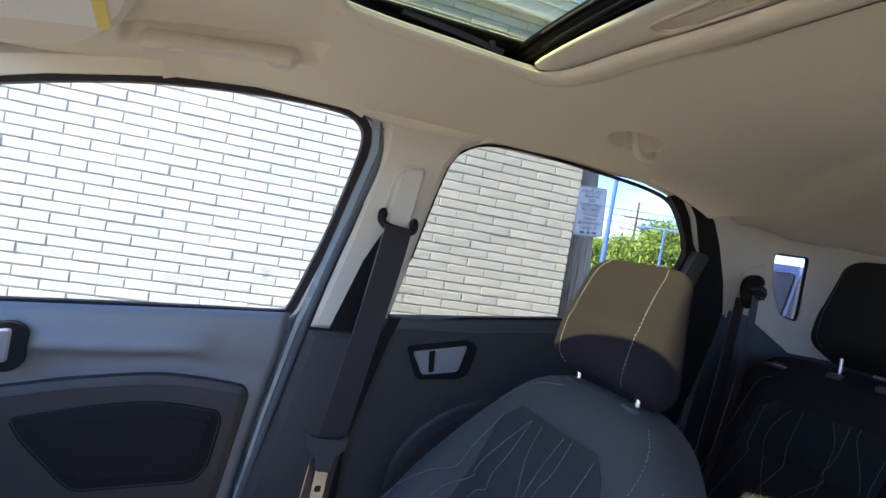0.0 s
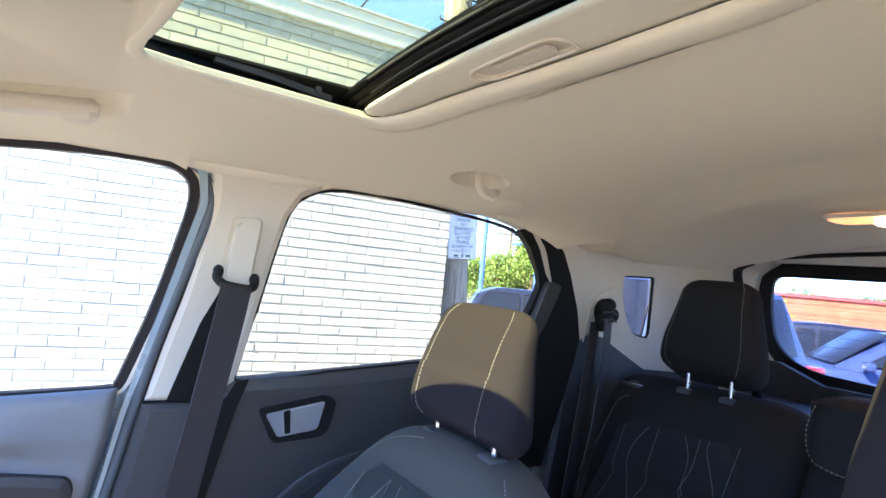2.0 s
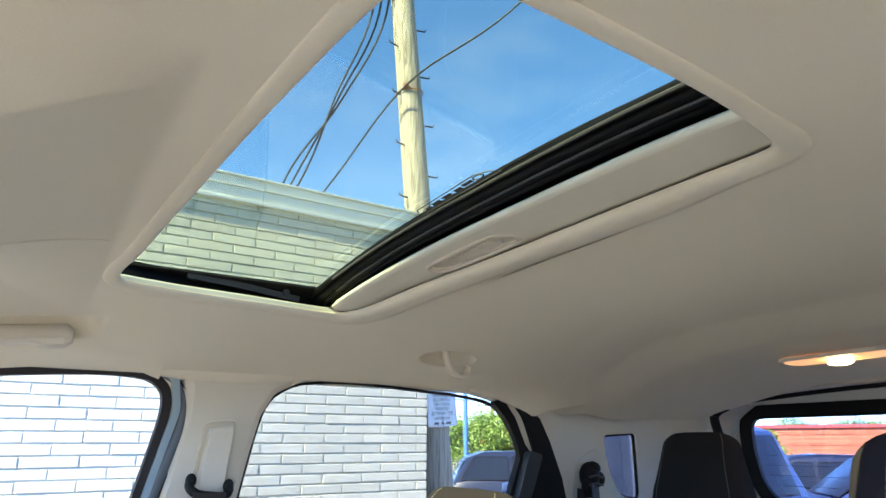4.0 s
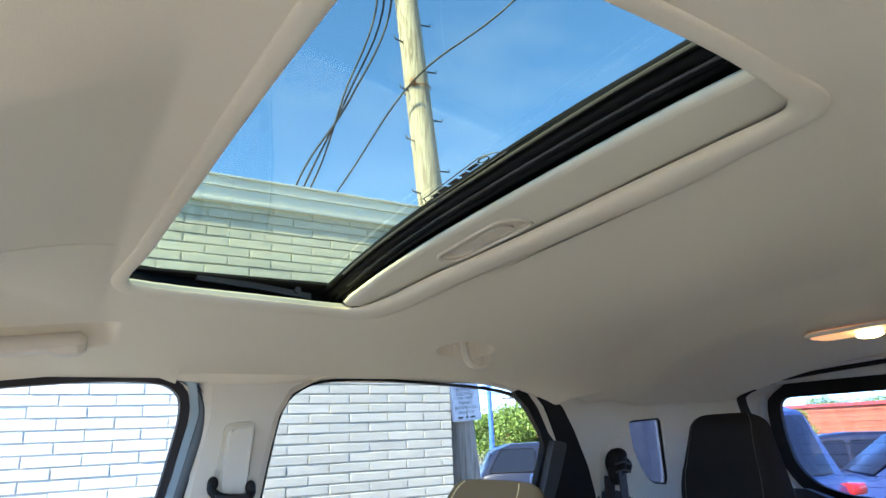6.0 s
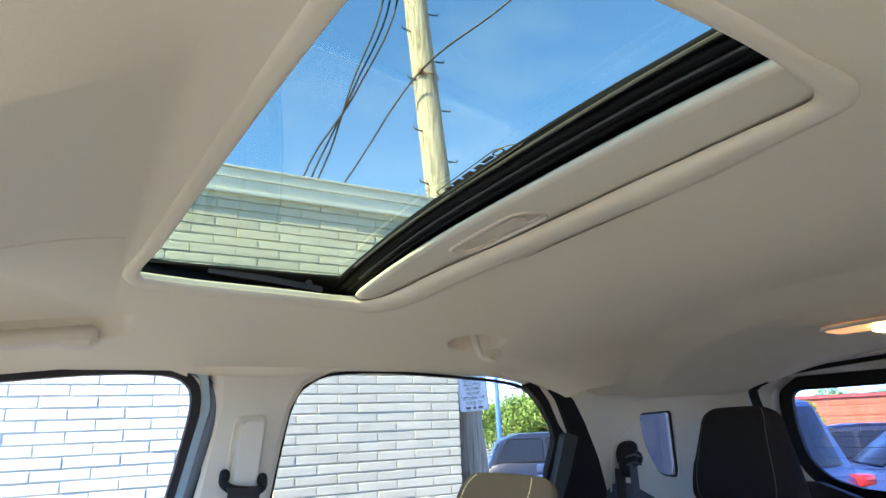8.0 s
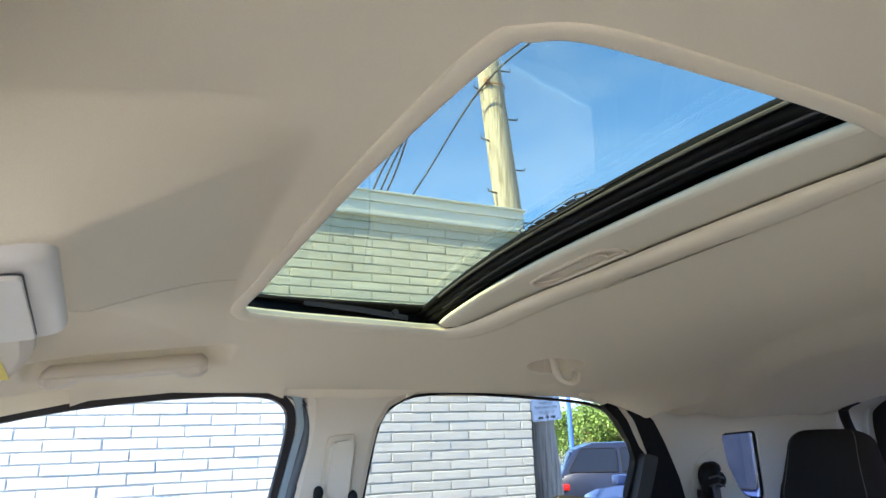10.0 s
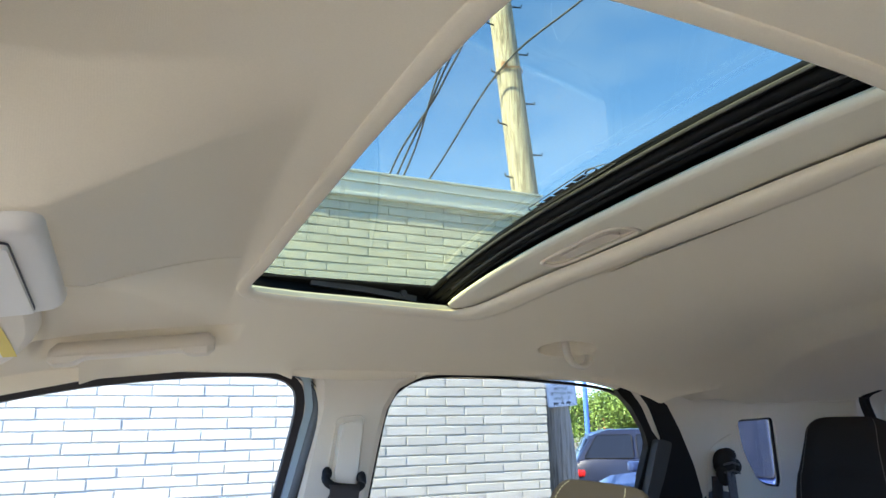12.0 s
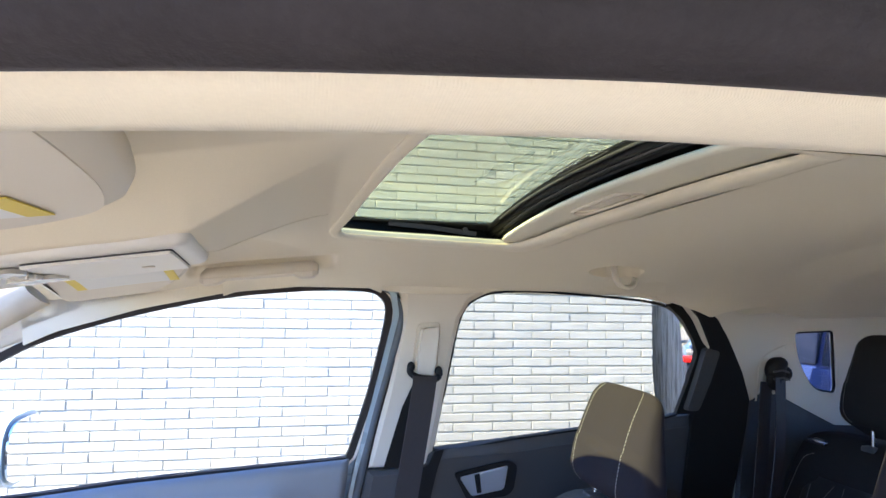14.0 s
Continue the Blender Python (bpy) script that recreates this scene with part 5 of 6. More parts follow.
def rear_bench():
    bench = thing("rear_bench", "black cloth rear bench seat with three backrests", "car seat")
    lines = [[(0.568, 1.070), (0.569, 0.987), (0.564, 0.965), (0.59, 0.846), (0.585, 0.72)], [(0.508, 1.080), (0.534, 1.037), (0.534, 0.991), (0.498, 0.917), (0.466, 0.839), (0.47, 0.72)],
             [(0.483, 1.082), (0.485, 1.015), (0.481, 0.972), (0.506, 0.914), (0.53, 0.82), (0.52, 0.72)], [(0.420, 1.084), (0.399, 1.044), (0.399, 0.991), (0.399, 0.973), (0.455, 0.893), (0.45, 0.72)],
             [(0.386, 1.086), (0.388, 1.026), (0.404, 0.985), (0.400, 0.969), (0.403, 0.865), (0.40, 0.72)], [(0.365, 1.088), (0.365, 1.066), (0.328, 0.989), (0.34, 0.90), (0.35, 0.72)],
             [(0.304, 1.092), (0.311, 0.997), (0.307, 0.954), (0.320, 0.90), (0.31, 0.72)]]
    lines = [[(y - 0.44, z) for y, z in l] for l in lines]
    edges = [[(0.152, 1.128), (0.180, 1.110), (0.188, 1.053), (0.190, 0.945), (0.19, 0.80)]]
    for middle, half, flip in ((0.440, 0.232, 1), (-0.380, 0.232, -1)):
        outline = [(0.62, half), (1.06, half), (1.11, half - 0.003), (1.14, half - 0.012), (1.155, half - 0.022), (1.165, half - 0.038), (1.171, half - 0.060), (1.174, half - 0.10)]
        seat_back(bench, middle, outline, 0.900, 0.34, 0.11, BLACK_FABRIC, BENCH_INSET, (-0.142, 0.152, 0.70, 1.088) if flip > 0 else (-0.152, 0.142, 0.70, 1.088),
                  [[(y * flip, z) for y, z in l] for l in lines], 0.020, [[(y * flip, z) for y, z in l] for l in edges], 0.977, 4.0)
        headrest(bench, middle - 0.02 * flip, 0.925, 1.195, 1.392, 0.112, 0.080, 0.045, BLACK_FABRIC, (middle - 0.02 * flip - 0.05, middle - 0.02 * flip + 0.05), 1.165, 0.030, 4.0, 0.74)
    outline = [(0.62, 0.182), (1.07, 0.182), (1.11, 0.176), (1.135, 0.162), (1.147, 0.140), (1.152, 0.10)]
    seat_back(bench, 0.03, outline, 0.912, 0.34, 0.10, BLACK_FABRIC, BLACK_FABRIC, (-0.10, 0.10, 0.70, 1.05), [], 0.02, (), 0.95, 4.0)
    stations = [((0.875, 0.03, 1.10 + 0.012 * k), 0.145 * (0.8 if k in (0, 10) else 1), 0.05 if k in (0, 10) else 0.065, (1, 0, 0)) for k in range(11)]
    rest = part("centre_headrest", soft_block(stations, 4, 36), BLACK_FABRIC, bench, "low centre headrest")
    st = bmesh.new()
    dashes(smooth_path([(0.811, 0.150, 1.205), (0.809, 0.160, 1.17), (0.809, 0.155, 1.13), (0.809, 0.13, 1.112), (0.809, 0.05, 1.105)], 4), 0.0011, 0.005, 0.003, st)
    part("stitching", st, THREAD, rest)["kind"] = "stuff"
    cushion = [((0.36 + 0.045 * k, 0.03, 0.60), 0.60 * (0.95 if k in (0, 11) else 1), 0.06 if k in (0, 11) else 0.085, (0, 0, 1)) for k in range(12)]
    part("seat_cushion", soft_block(cushion, 6, 40), BLACK_FABRIC, bench)
    for y in (0.598, -0.538):
        latch = part("release_plate", boxed((0.915, y, 1.150), (0.045, 0.060, 0.008), 0.003), STEEL, bench, "chrome release plate")
        part("release_button", boxed((0.915, y, 1.155), (0.020, 0.030, 0.006), 0.002), DARK_PLASTIC, latch)


rear_bench()
shelf = thing("parcel_shelf", "black parcel shelf with a pale metal edge", "shelf")
part("board", boxed((1.17, 0.03, 1.125), (0.34, 1.18, 0.02), 0.006), GREY_PLASTIC, shelf)
part("edge_bar", tube([(1.045, -0.52, 1.145), (1.045, 0.58, 1.145)], 0.010, 8), STEEL, shelf, "pale metal bar")


# ---- seat belts ----
GRIP_PLASTIC = material("tongue_plastic", (0.030, 0.030, 0.034), 0.55, grain=0.1, bump=0.2)


def front_belt():
    belt = thing("seat_belt", "black front seat belt hanging on the centre pillar", "seat belt")
    slide = rounded([(-0.004, 1.396), (0.028, 1.399), (0.026, 1.320), (0.020, 1.300), (-0.004, 1.300), (-0.010, 1.320)], 0.009, 5)
    part("height_adjuster", plate(slide, [], on_side(-0.006, 1), 0.024), CREAM_PLASTIC, belt, "cream sliding cover")
    groove = rounded([(-0.010, 1.404), (0.034, 1.408), (0.034, 1.31), (-0.018, 1.31)], 0.010, 4)
    rim = [on_side(-0.011, 1)(p.x, p.y, 0) for p in groove]
    part("slide_rim", tube(rim + rim[:1], 0.0016, 6), CREAM_PLASTIC, belt)
    guide = smooth_path([(-0.020, 0.5860, 1.326), (-0.024, 0.5840, 1.314), (-0.014, 0.5800, 1.304), (0.006, 0.5790, 1.300), (0.024, 0.5800, 1.299), (0.034, 0.5840, 1.306), (0.031, 0.5860, 1.317)], 5)
    bm = tube(guide, 0.0066, 12)
    for p in (guide[2], guide[-3]):
        bmesh.ops.create_uvsphere(bm, u_segments=14, v_segments=10, radius=0.0088, matrix=Matrix.Translation(p) @ Matrix.Diagonal((0.9, 0.7, 1.15, 1)))
    part("d_ring", bm, RUBBER, belt, "black belt guide")
    part("webbing", strip(smooth_path([(0.004, 0.5800, 1.306), (0.002, 0.5690, 1.293), (-0.008, 0.560, 1.23), (-0.032, 0.556, 1.08), (-0.051, 0.556, 0.955), (-0.058, 0.560, 0.90), (-0.075, 0.57, 0.70), (-0.10, 0.60, 0.50)], 6), 0.048, 0.0022, (1, 0.25, 0.1)), WEBBING, belt)
    grip = rounded([(-0.094, 0.975), (-0.084, 0.966), (-0.040, 0.962), (-0.032, 0.970), (-0.026, 0.966), (-0.030, 0.948), (-0.045, 0.938), (-0.048, 0.912), (-0.070, 0.914), (-0.076, 0.940), (-0.092, 0.952)], 0.005, 3)
    tongue = part("tongue", plate(grip, [], lambda u, v, w: Vector((u, 0.553 - w, v)), 0.011), GRIP_PLASTIC, belt, "dark grey tongue grip")
    blade = rounded([(-0.069, 0.918), (-0.049, 0.917), (-0.052, 0.868), (-0.072, 0.869)], 0.004, 3)
    slot = rounded([(-0.066, 0.890), (-0.056, 0.890), (-0.057, 0.880), (-0.067, 0.880)], 0.002, 3)
    part("blade", plate(blade, [slot], lambda u, v, w: Vector((u, 0.549 - w, v)), 0.003), STEEL, tongue, "steel blade")


def rear_belt():
    belt = thing("seat_belt", "black rear seat belt on the quarter panel", "seat belt")
    # a lobed hood over the belt's slot, in a round-cornered cream recess
    hood = bmesh.new()
    for dx, dy, dz, rx, ry, rz in ((0.0, 0.0, 0.0, 0.024, 0.022, 0.030), (0.020, -0.004, -0.006, 0.016, 0.016, 0.017), (-0.010, -0.006, -0.022, 0.018, 0.014, 0.022), (0.006, -0.004, 0.016, 0.020, 0.016, 0.015)):
        bmesh.ops.create_uvsphere(hood, u_segments=18, v_segments=12, radius=1.0, matrix=Matrix.Translation((0.828 + dx, 0.632 + dy, 1.305 + dz)) @ Matrix.Diagonal((rx, ry, rz, 1)))
    part("guide_hood", hood, RUBBER, belt, "black belt guide")
    for dz in (0.004, -0.012):
        part("hood_groove", tube([(0.806, 0.612, 1.300 + dz), (0.826, 0.607, 1.304 + dz), (0.846, 0.611, 1.298 + dz)], 0.0022, 8), GREY_PLASTIC, belt)
    rim = rounded([(0.786, 1.235), (0.790, 1.320), (0.808, 1.338), (0.872, 1.362), (0.868, 1.352)], [0.0, 0.018, 0.012, 0.004, 0.0], 5)
    part("recess_rim", tube([on_quarter(-0.0105, 1)(p.x, p.y, 0) for p in rim], 0.0032, 8), CREAM_PLASTIC, belt)
    shelf = rounded([(0.788, 1.235), (0.792, 1.318), (0.810, 1.335), (0.862, 1.352), (0.850, 1.270), (0.842, 1.235)], [0.003, 0.018, 0.012, 0.012, 0.01, 0.003], 5)
    # flat plate; the recess's shade is put into its colour
    part("recess_floor", plate(shelf, [], on_quarter(-0.009, 1), 0.0012), TRIM_SHADE, belt, "cream recess floor with shade in its colour")
    part("webbing", strip(smooth_path([(0.826, 0.616, 1.290), (0.818, 0.608, 1.20), (0.800, 0.600, 1.08), (0.775, 0.600, 0.95), (0.74, 0.60, 0.75)], 6), 0.048, 0.0022, (1, 0.5, 0)), WEBBING, belt)
    part("inner_webbing", strip(smooth_path([(0.800, 0.628, 1.28), (0.785, 0.625, 1.15), (0.765, 0.622, 1.0), (0.74, 0.62, 0.8)], 6), 0.040, 0.0022, (1, 0.3, 0)), WEBBING, belt)


front_belt()
rear_belt()


# ---- liftgate ----
def liftgate():
    gate = thing("liftgate", "pale lined liftgate with a black-edged rear window", "liftgate")
    half = [(0.575, 1.434), (0.582, 1.36), (0.571, 1.272), (0.530, 1.226), (0.46, 1.204), (0.30, 1.196)]
    glass_loop = half + [(0.06 - y, z) for y, z in reversed(half)]
    glass_loop = rounded(glass_loop, [0.03, 0.03, 0.04, 0.04, 0.03, 0.01, 0.01, 0.03, 0.04, 0.04, 0.03, 0.03], 4)
    def at(u, v, w):
        return Vector((1.40 - w + 0.25 * (1.32 - v) * 0.4, u, v))
    outer = rounded([(0.69, 1.54), (0.70, 1.165), (-0.64, 1.165), (-0.63, 1.54)], 0.03, 5)
    part("lower_lining", plate([(0.70, 1.219), (0.66, 0.55), (-0.60, 0.55), (-0.64, 1.219), (-0.47, 1.219), (-0.36, 1.180), (0.42, 1.180), (0.53, 1.219)], [], lambda u, v, w: at(u, v, w + 0.052), 0.02), DARK_PLASTIC, gate, "dark lower lining")
    part("gate_lining", plate(outer, [offset_loop(glass_loop, 0.034)], at, 0.045), LIGHT_GREY, gate, "pale grey lining")
    part("glass_border", plate(offset_loop(glass_loop, 0.060), [glass_loop], lambda u, v, w: at(u, v, w + 0.012), 0.012), RUBBER, gate, "black glass border")
    part("rear_pane", plate(offset_loop(glass_loop, 0.02), [], lambda u, v, w: at(u, v, w - 0.006), 0.004), REAR_GLASS, gate).visible_shadow = False
    side = [(1.222, 0.498, 1.12), (1.214, 0.512, 1.217), (1.212, 0.531, 1.293), (1.210, 0.556, 1.374), (1.210, 0.570, 1.430), (1.210, 0.556, 1.450), (1.210, 0.53, 1.460), (1.212, 0.42, 1.470), (1.212, 0.25, 1.480)]
    for k in range(9):
        z = 1.222 + 0.0245 * k
        reach = 0.535 - 0.11 * max(0.0, (1.29 - z) / 0.07)
        part("heating_wire", tube([at(0.03 - reach, z, -0.002), at(0.03 + reach, z, -0.002)], 0.0004, 4), RUBBER, gate, "thin dark heating wire")
    ring = smooth_path(side + [(1.212, 0.03, 1.486)] + [(x, 0.06 - y, z) for x, y, z in reversed(side)], 5)
    part("gate_seal", tube([p + Vector((0, 0, 0.004)) for p in ring], 0.005, 8), RUBBER, gate, "black rubber seal")
    for sign in (1, -1):
        edge = smooth_path([(x - 0.004, y if sign > 0 else 0.06 - y, z) for x, y, z in side[:7]], 5)
        part("side_seal", tube(edge, 0.011, 8), RUBBER, gate, "black rubber seal")
        jamb = strip(smooth_path([(1.30, 0.03 + sign * 0.600, 1.10), (1.30, 0.03 + sign * 0.615, 1.30), (1.29, 0.03 + sign * 0.605, 1.42), (1.28, 0.03 + sign * 0.54, 1.472)], 5), 0.19, 0.01, (1, -0.2 * sign, 0))
        part("jamb", jamb, CREAM_PLASTIC, gate, "pale lined jamb")
    over = strip(smooth_path([(1.30, 0.655, 1.400), (1.30, 0.640, 1.445), (1.30, 0.60, 1.474), (1.30, 0.52, 1.488), (1.30, 0.30, 1.494), (1.30, 0.03, 1.498), (1.30, -0.24, 1.494), (1.30, -0.46, 1.488), (1.30, -0.54, 1.474), (1.30, -0.580, 1.445), (1.30, -0.595, 1.400)], 5), 0.21, 0.006, (1, 0, 0))
    part("header_lining", over, CREAM_PLASTIC, gate, "pale lined header")
    part("stop_lamp", boxed((1.345, 0.03, 1.468), (0.03, 0.26, 0.012), 0.004), RUBBER, gate)


liftgate()

# ---- door mirror ----
mirror = thing("door_mirror", "pale painted door mirror with a glass", "car mirror")
shape = [((-0.88 + 0.02 * k, 0.95, 1.115), 0.10 * (0.6 if k == 0 else 1), 0.075 * (0.6 if k == 0 else 1), (0, 0, 1)) for k in range(4)]
part("mirror_shell", soft_block(shape, 3.2, 28), PAINT, mirror)
face = [((-0.815, 0.95, 1.115), 0.092, 0.066, (0, 0, 1)), ((-0.811, 0.95, 1.115), 0.092, 0.066, (0, 0, 1))]
part("mirror_glass", soft_block(face, 3.2, 28), MIRROR_GLASS, mirror, "mirror glass")
part("mirror_foot", tube([(-0.86, 0.88, 1.09), (-0.85, 0.78, 1.085)], 0.022, 10), DARK_PLASTIC, mirror)
part("windscreen", plate([(-0.70, -0.58), (-1.38, -0.72), (-1.38, 0.72), (-0.70, 0.58)], [], lambda u, v, w: Vector((u, v, 1.510 + (u + 0.70) * 0.67 + w)), 0.005), CLEAR, shell).visible_shadow = False


# ---- outside: ground, wall, pole ----
WALL_Y, WALL_END = 4.05, 2.515
PITCH, COURSE = 0.1524, 0.0677


def ground_z(x, y):
    far = max(0.0, math.hypot(x - 0.5, y) - 3.6)
    return -0.045 * min(far, 8.0) - 0.018 * max(0.0, far - 8.0) if far < 60 else -0.36 - 0.018 * 52


ground = thing("ground", "grey sunlit asphalt parking lot sloping gently away", "ground", kind="structure")
bm = bmesh.new()
loops = []
for r in (0.5, 3.6, 5, 7, 9, 12, 16, 22, 30, 45, 64, 120, 400, 2000):
    loops.append([(0.5 + r * math.cos(a), r * math.sin(a), ground_z(0.5 + r * math.cos(a), r * math.sin(a))) for a in [2 * math.pi * k / 64 for k in range(64)]])
rings(bm, loops, caps=False)
bm.faces.new([v for v in bm.verts[:64]] if False else [bm.verts.new((0.5 + 0.5 * math.cos(2 * math.pi * k / 64), 0.5 * math.sin(2 * math.pi * k / 64), 0)) for k in range(64)])
part("asphalt_sheet", bm, ASPHALT, ground, smooth=False)

wall = thing("brick_wall", "white painted brick building wall in bright sun", "building wall", kind="structure")
WALL_TOP = 3.06
part("mortar_body", boxed(((-9 + WALL_END - 0.01) / 2, WALL_Y + 0.1625, WALL_TOP / 2 - 0.2), (9 + WALL_END - 0.01, 0.32, WALL_TOP + 0.4)), MORTAR, wall, smooth=False)
for z0, z1, out in ((3.045, 3.075, 0.035), (3.075, 3.160, 0.020), (3.160, 3.175, 0.034), (3.175, 3.235, 0.026), (3.235, 3.252, 0.045)):
    part("cornice_strip", boxed(((-9 + WALL_END + out) / 2, WALL_Y + 0.16 - out / 2, (z0 + z1) / 2), (9 + WALL_END + out, 0.34 + out, z1 - z0), 0.003), CORNICE, wall, "white painted metal coping")
part("roof_deck", boxed((-3.2, WALL_Y + 3.0, 3.0), (11.4, 5.6, 0.08)), MORTAR, wall)
part("end_wall", boxed((WALL_END - 0.16, WALL_Y + 3.2, 1.4), (0.30, 5.7, 3.2)), MORTAR, wall, smooth=False)


def brick_mesh(length, seed):
    rnd = random.Random(seed)
    b = bmesh.new()
    x, z, y = length / 2, 0.0286, 0.0
    front = [(-x + 0.003, -0.005, -z + 0.003), (x - 0.003, -0.005, -z + 0.003), (x - 0.003, -0.005, z - 0.003), (-x + 0.003, -0.005, z - 0.003)]
    rim = [(-x, -0.0025, -z), (x, -0.0025, -z), (x, -0.0025, z), (-x, -0.0025, z)]
    back = [(-x, 0.008, -z), (x, 0.008, -z), (x, 0.008, z), (-x, 0.008, z)]
    loops = [[tuple(c + rnd.uniform(-0.0012, 0.0012) for c in p) for p in loop] for loop in (back, rim, front)]
    rows = [[b.verts.new(p) for p in loop] for loop in loops]
    for a, c in zip(rows, rows[1:]):
        for i in range(4):
            b.faces.new((a[i], a[(i + 1) % 4], c[(i + 1) % 4], c[i]))
    b.faces.new(rows[-1])
    bmesh.ops.recalc_face_normals(b, faces=b.faces)
    for f in b.faces:
        f.normal_update()
    me = bpy.data.meshes.new("brick")
    b.to_mesh(me)
    b.free()
    me.materials.append(BRICK)
    return me


whole = [brick_mesh(2 * PITCH - 0.010, k) for k in range(5)]
rest_faces, rest_points = [], []
rnd = random.Random(4)
for j in range(-33, 15):
    z = 0.9 - j * COURSE + COURSE / 2
    i0 = -48
    for i in range(i0, 40):
        if (i + j) % 2:
            continue
        x0, x1 = i * PITCH - 1.85, (i + 2) * PITCH - 1.85
        if x0 > WALL_END - 0.02 or x1 < -8.9:
            continue
        x1 = min(x1, WALL_END + 0.005)
        middle, length = (x0 + x1) / 2, x1 - x0 - 0.010
        jog = (rnd.uniform(-0.0018, 0.0018), rnd.uniform(-0.002, 0.002), rnd.uniform(-0.0014, 0.0014))
        near = -0.75 < middle < WALL_END and (0.80 < z < 1.95 or 2.50 < z < 3.04) and length > 0.25
        if near and (middle > 0.3 or z < 2.0):
            ob = new("brick", whole[rnd.randrange(5)])
            ob.location = (middle + jog[0], WALL_Y + jog[1], z + jog[2])
            ob.rotation_euler = (0, rnd.uniform(-0.003, 0.003), 0)
            ob.parent = wall
        else:
            x, h, n = length / 2, 0.0286, len(rest_points)
            for dy, k in ((0.008, 0), (-0.0025, 0), (-0.005, 0.003)):
                rest_points += [(middle + jog[0] + sx * (x - k), WALL_Y + jog[1] + dy, z + jog[2] + sz * (h - k)) for sx, sz in ((-1, -1), (1, -1), (1, 1), (-1, 1))]
            for a in (0, 4):
                rest_faces += [(n + a + q, n + a + (q + 1) % 4, n + a + 4 + (q + 1) % 4, n + a + 4 + q) for q in range(4)]
            rest_faces.append((n + 8, n + 9, n + 10, n + 11))
me = bpy.data.meshes.new("far_bricks")
me.from_pydata(rest_points, [], rest_faces)
me.materials.append(BRICK)
far_bricks = new("far_bricks", me)
far_bricks.parent = wall
far_bricks["kind"] = "stuff"


def text_on(parent, words, size, place, mat, label=""):
    cu = bpy.data.curves.new("lettering", "FONT")
    cu.body, cu.size, cu.align_x, cu.align_y, cu.extrude = words, size, "CENTER", "CENTER", 0.0006
    ob = new("lettering", cu)
    ob.data.materials.append(mat)
    ob.parent = parent
    ob.matrix_world = place
    if label:
        ob["label"] = label
    return ob


def utility_pole():
    pole = thing("utility_pole", "weathered wooden utility pole with climbing steps", "utility pole", at=(3.08, 4.62, -0.25))
    def mid(z):
        return Vector((3.085 - 0.094 * z, 4.62, z)) - Vector((3.08, 4.62, -0.25))
    loops = []
    for k in range(28):
        z = -0.3 + 11.0 * k / 27
        r = 0.140 - 0.0035 * z
        loops.append([mid(z) + Vector((r * (1 + 0.03 * noise.noise((math.cos(a) * 2, math.sin(a) * 2, z * 0.7))) * math.cos(a), r * math.sin(a), 0)) for a in [2 * math.pi * q / 20 for q in range(20)]])
    part("trunk", rings(bmesh.new(), loops), POLE_WOOD, pole, "grey weathered timber")
    for k in range(22):
        z = 2.55 + 0.27 * k
        side = 1 if k % 2 else -1
        foot = mid(z) + Vector((side * 0.12, -0.03, 0))
        part("climbing_step", tube([foot, foot + Vector((side * 0.10, -0.02, 0.0)), foot + Vector((side * 0.105, -0.02, 0.03))], 0.008, 6), CABLE, pole, "rusty steel step")
    clamp = mid(4.78)
    part("clamp", boxed(clamp + Vector((-0.10, -0.10, 0)), (0.06, 0.05, 0.05), 0.01), RUST, pole, "rusty clamp")
    ring = [clamp + Vector((0.138 * math.cos(a), 0.138 * math.sin(a), -0.02 + 0.02 * math.cos(a))) for a in [2 * math.pi * q / 20 for q in range(21)]]
    part("band", tube(ring, 0.006, 6), RUST, pole)
    return pole


RUST = material("rusty_iron", (0.22, 0.10, 0.05), 0.8, grain=0.3, stain=0.3, stain_size=30, bump=0.4)
SIGN_BLUE = material("sign_face", (0.62, 0.66, 0.72), 0.5, grain=0.02, stain=0.05, stain_size=12, bump=0.02)
utility_pole()


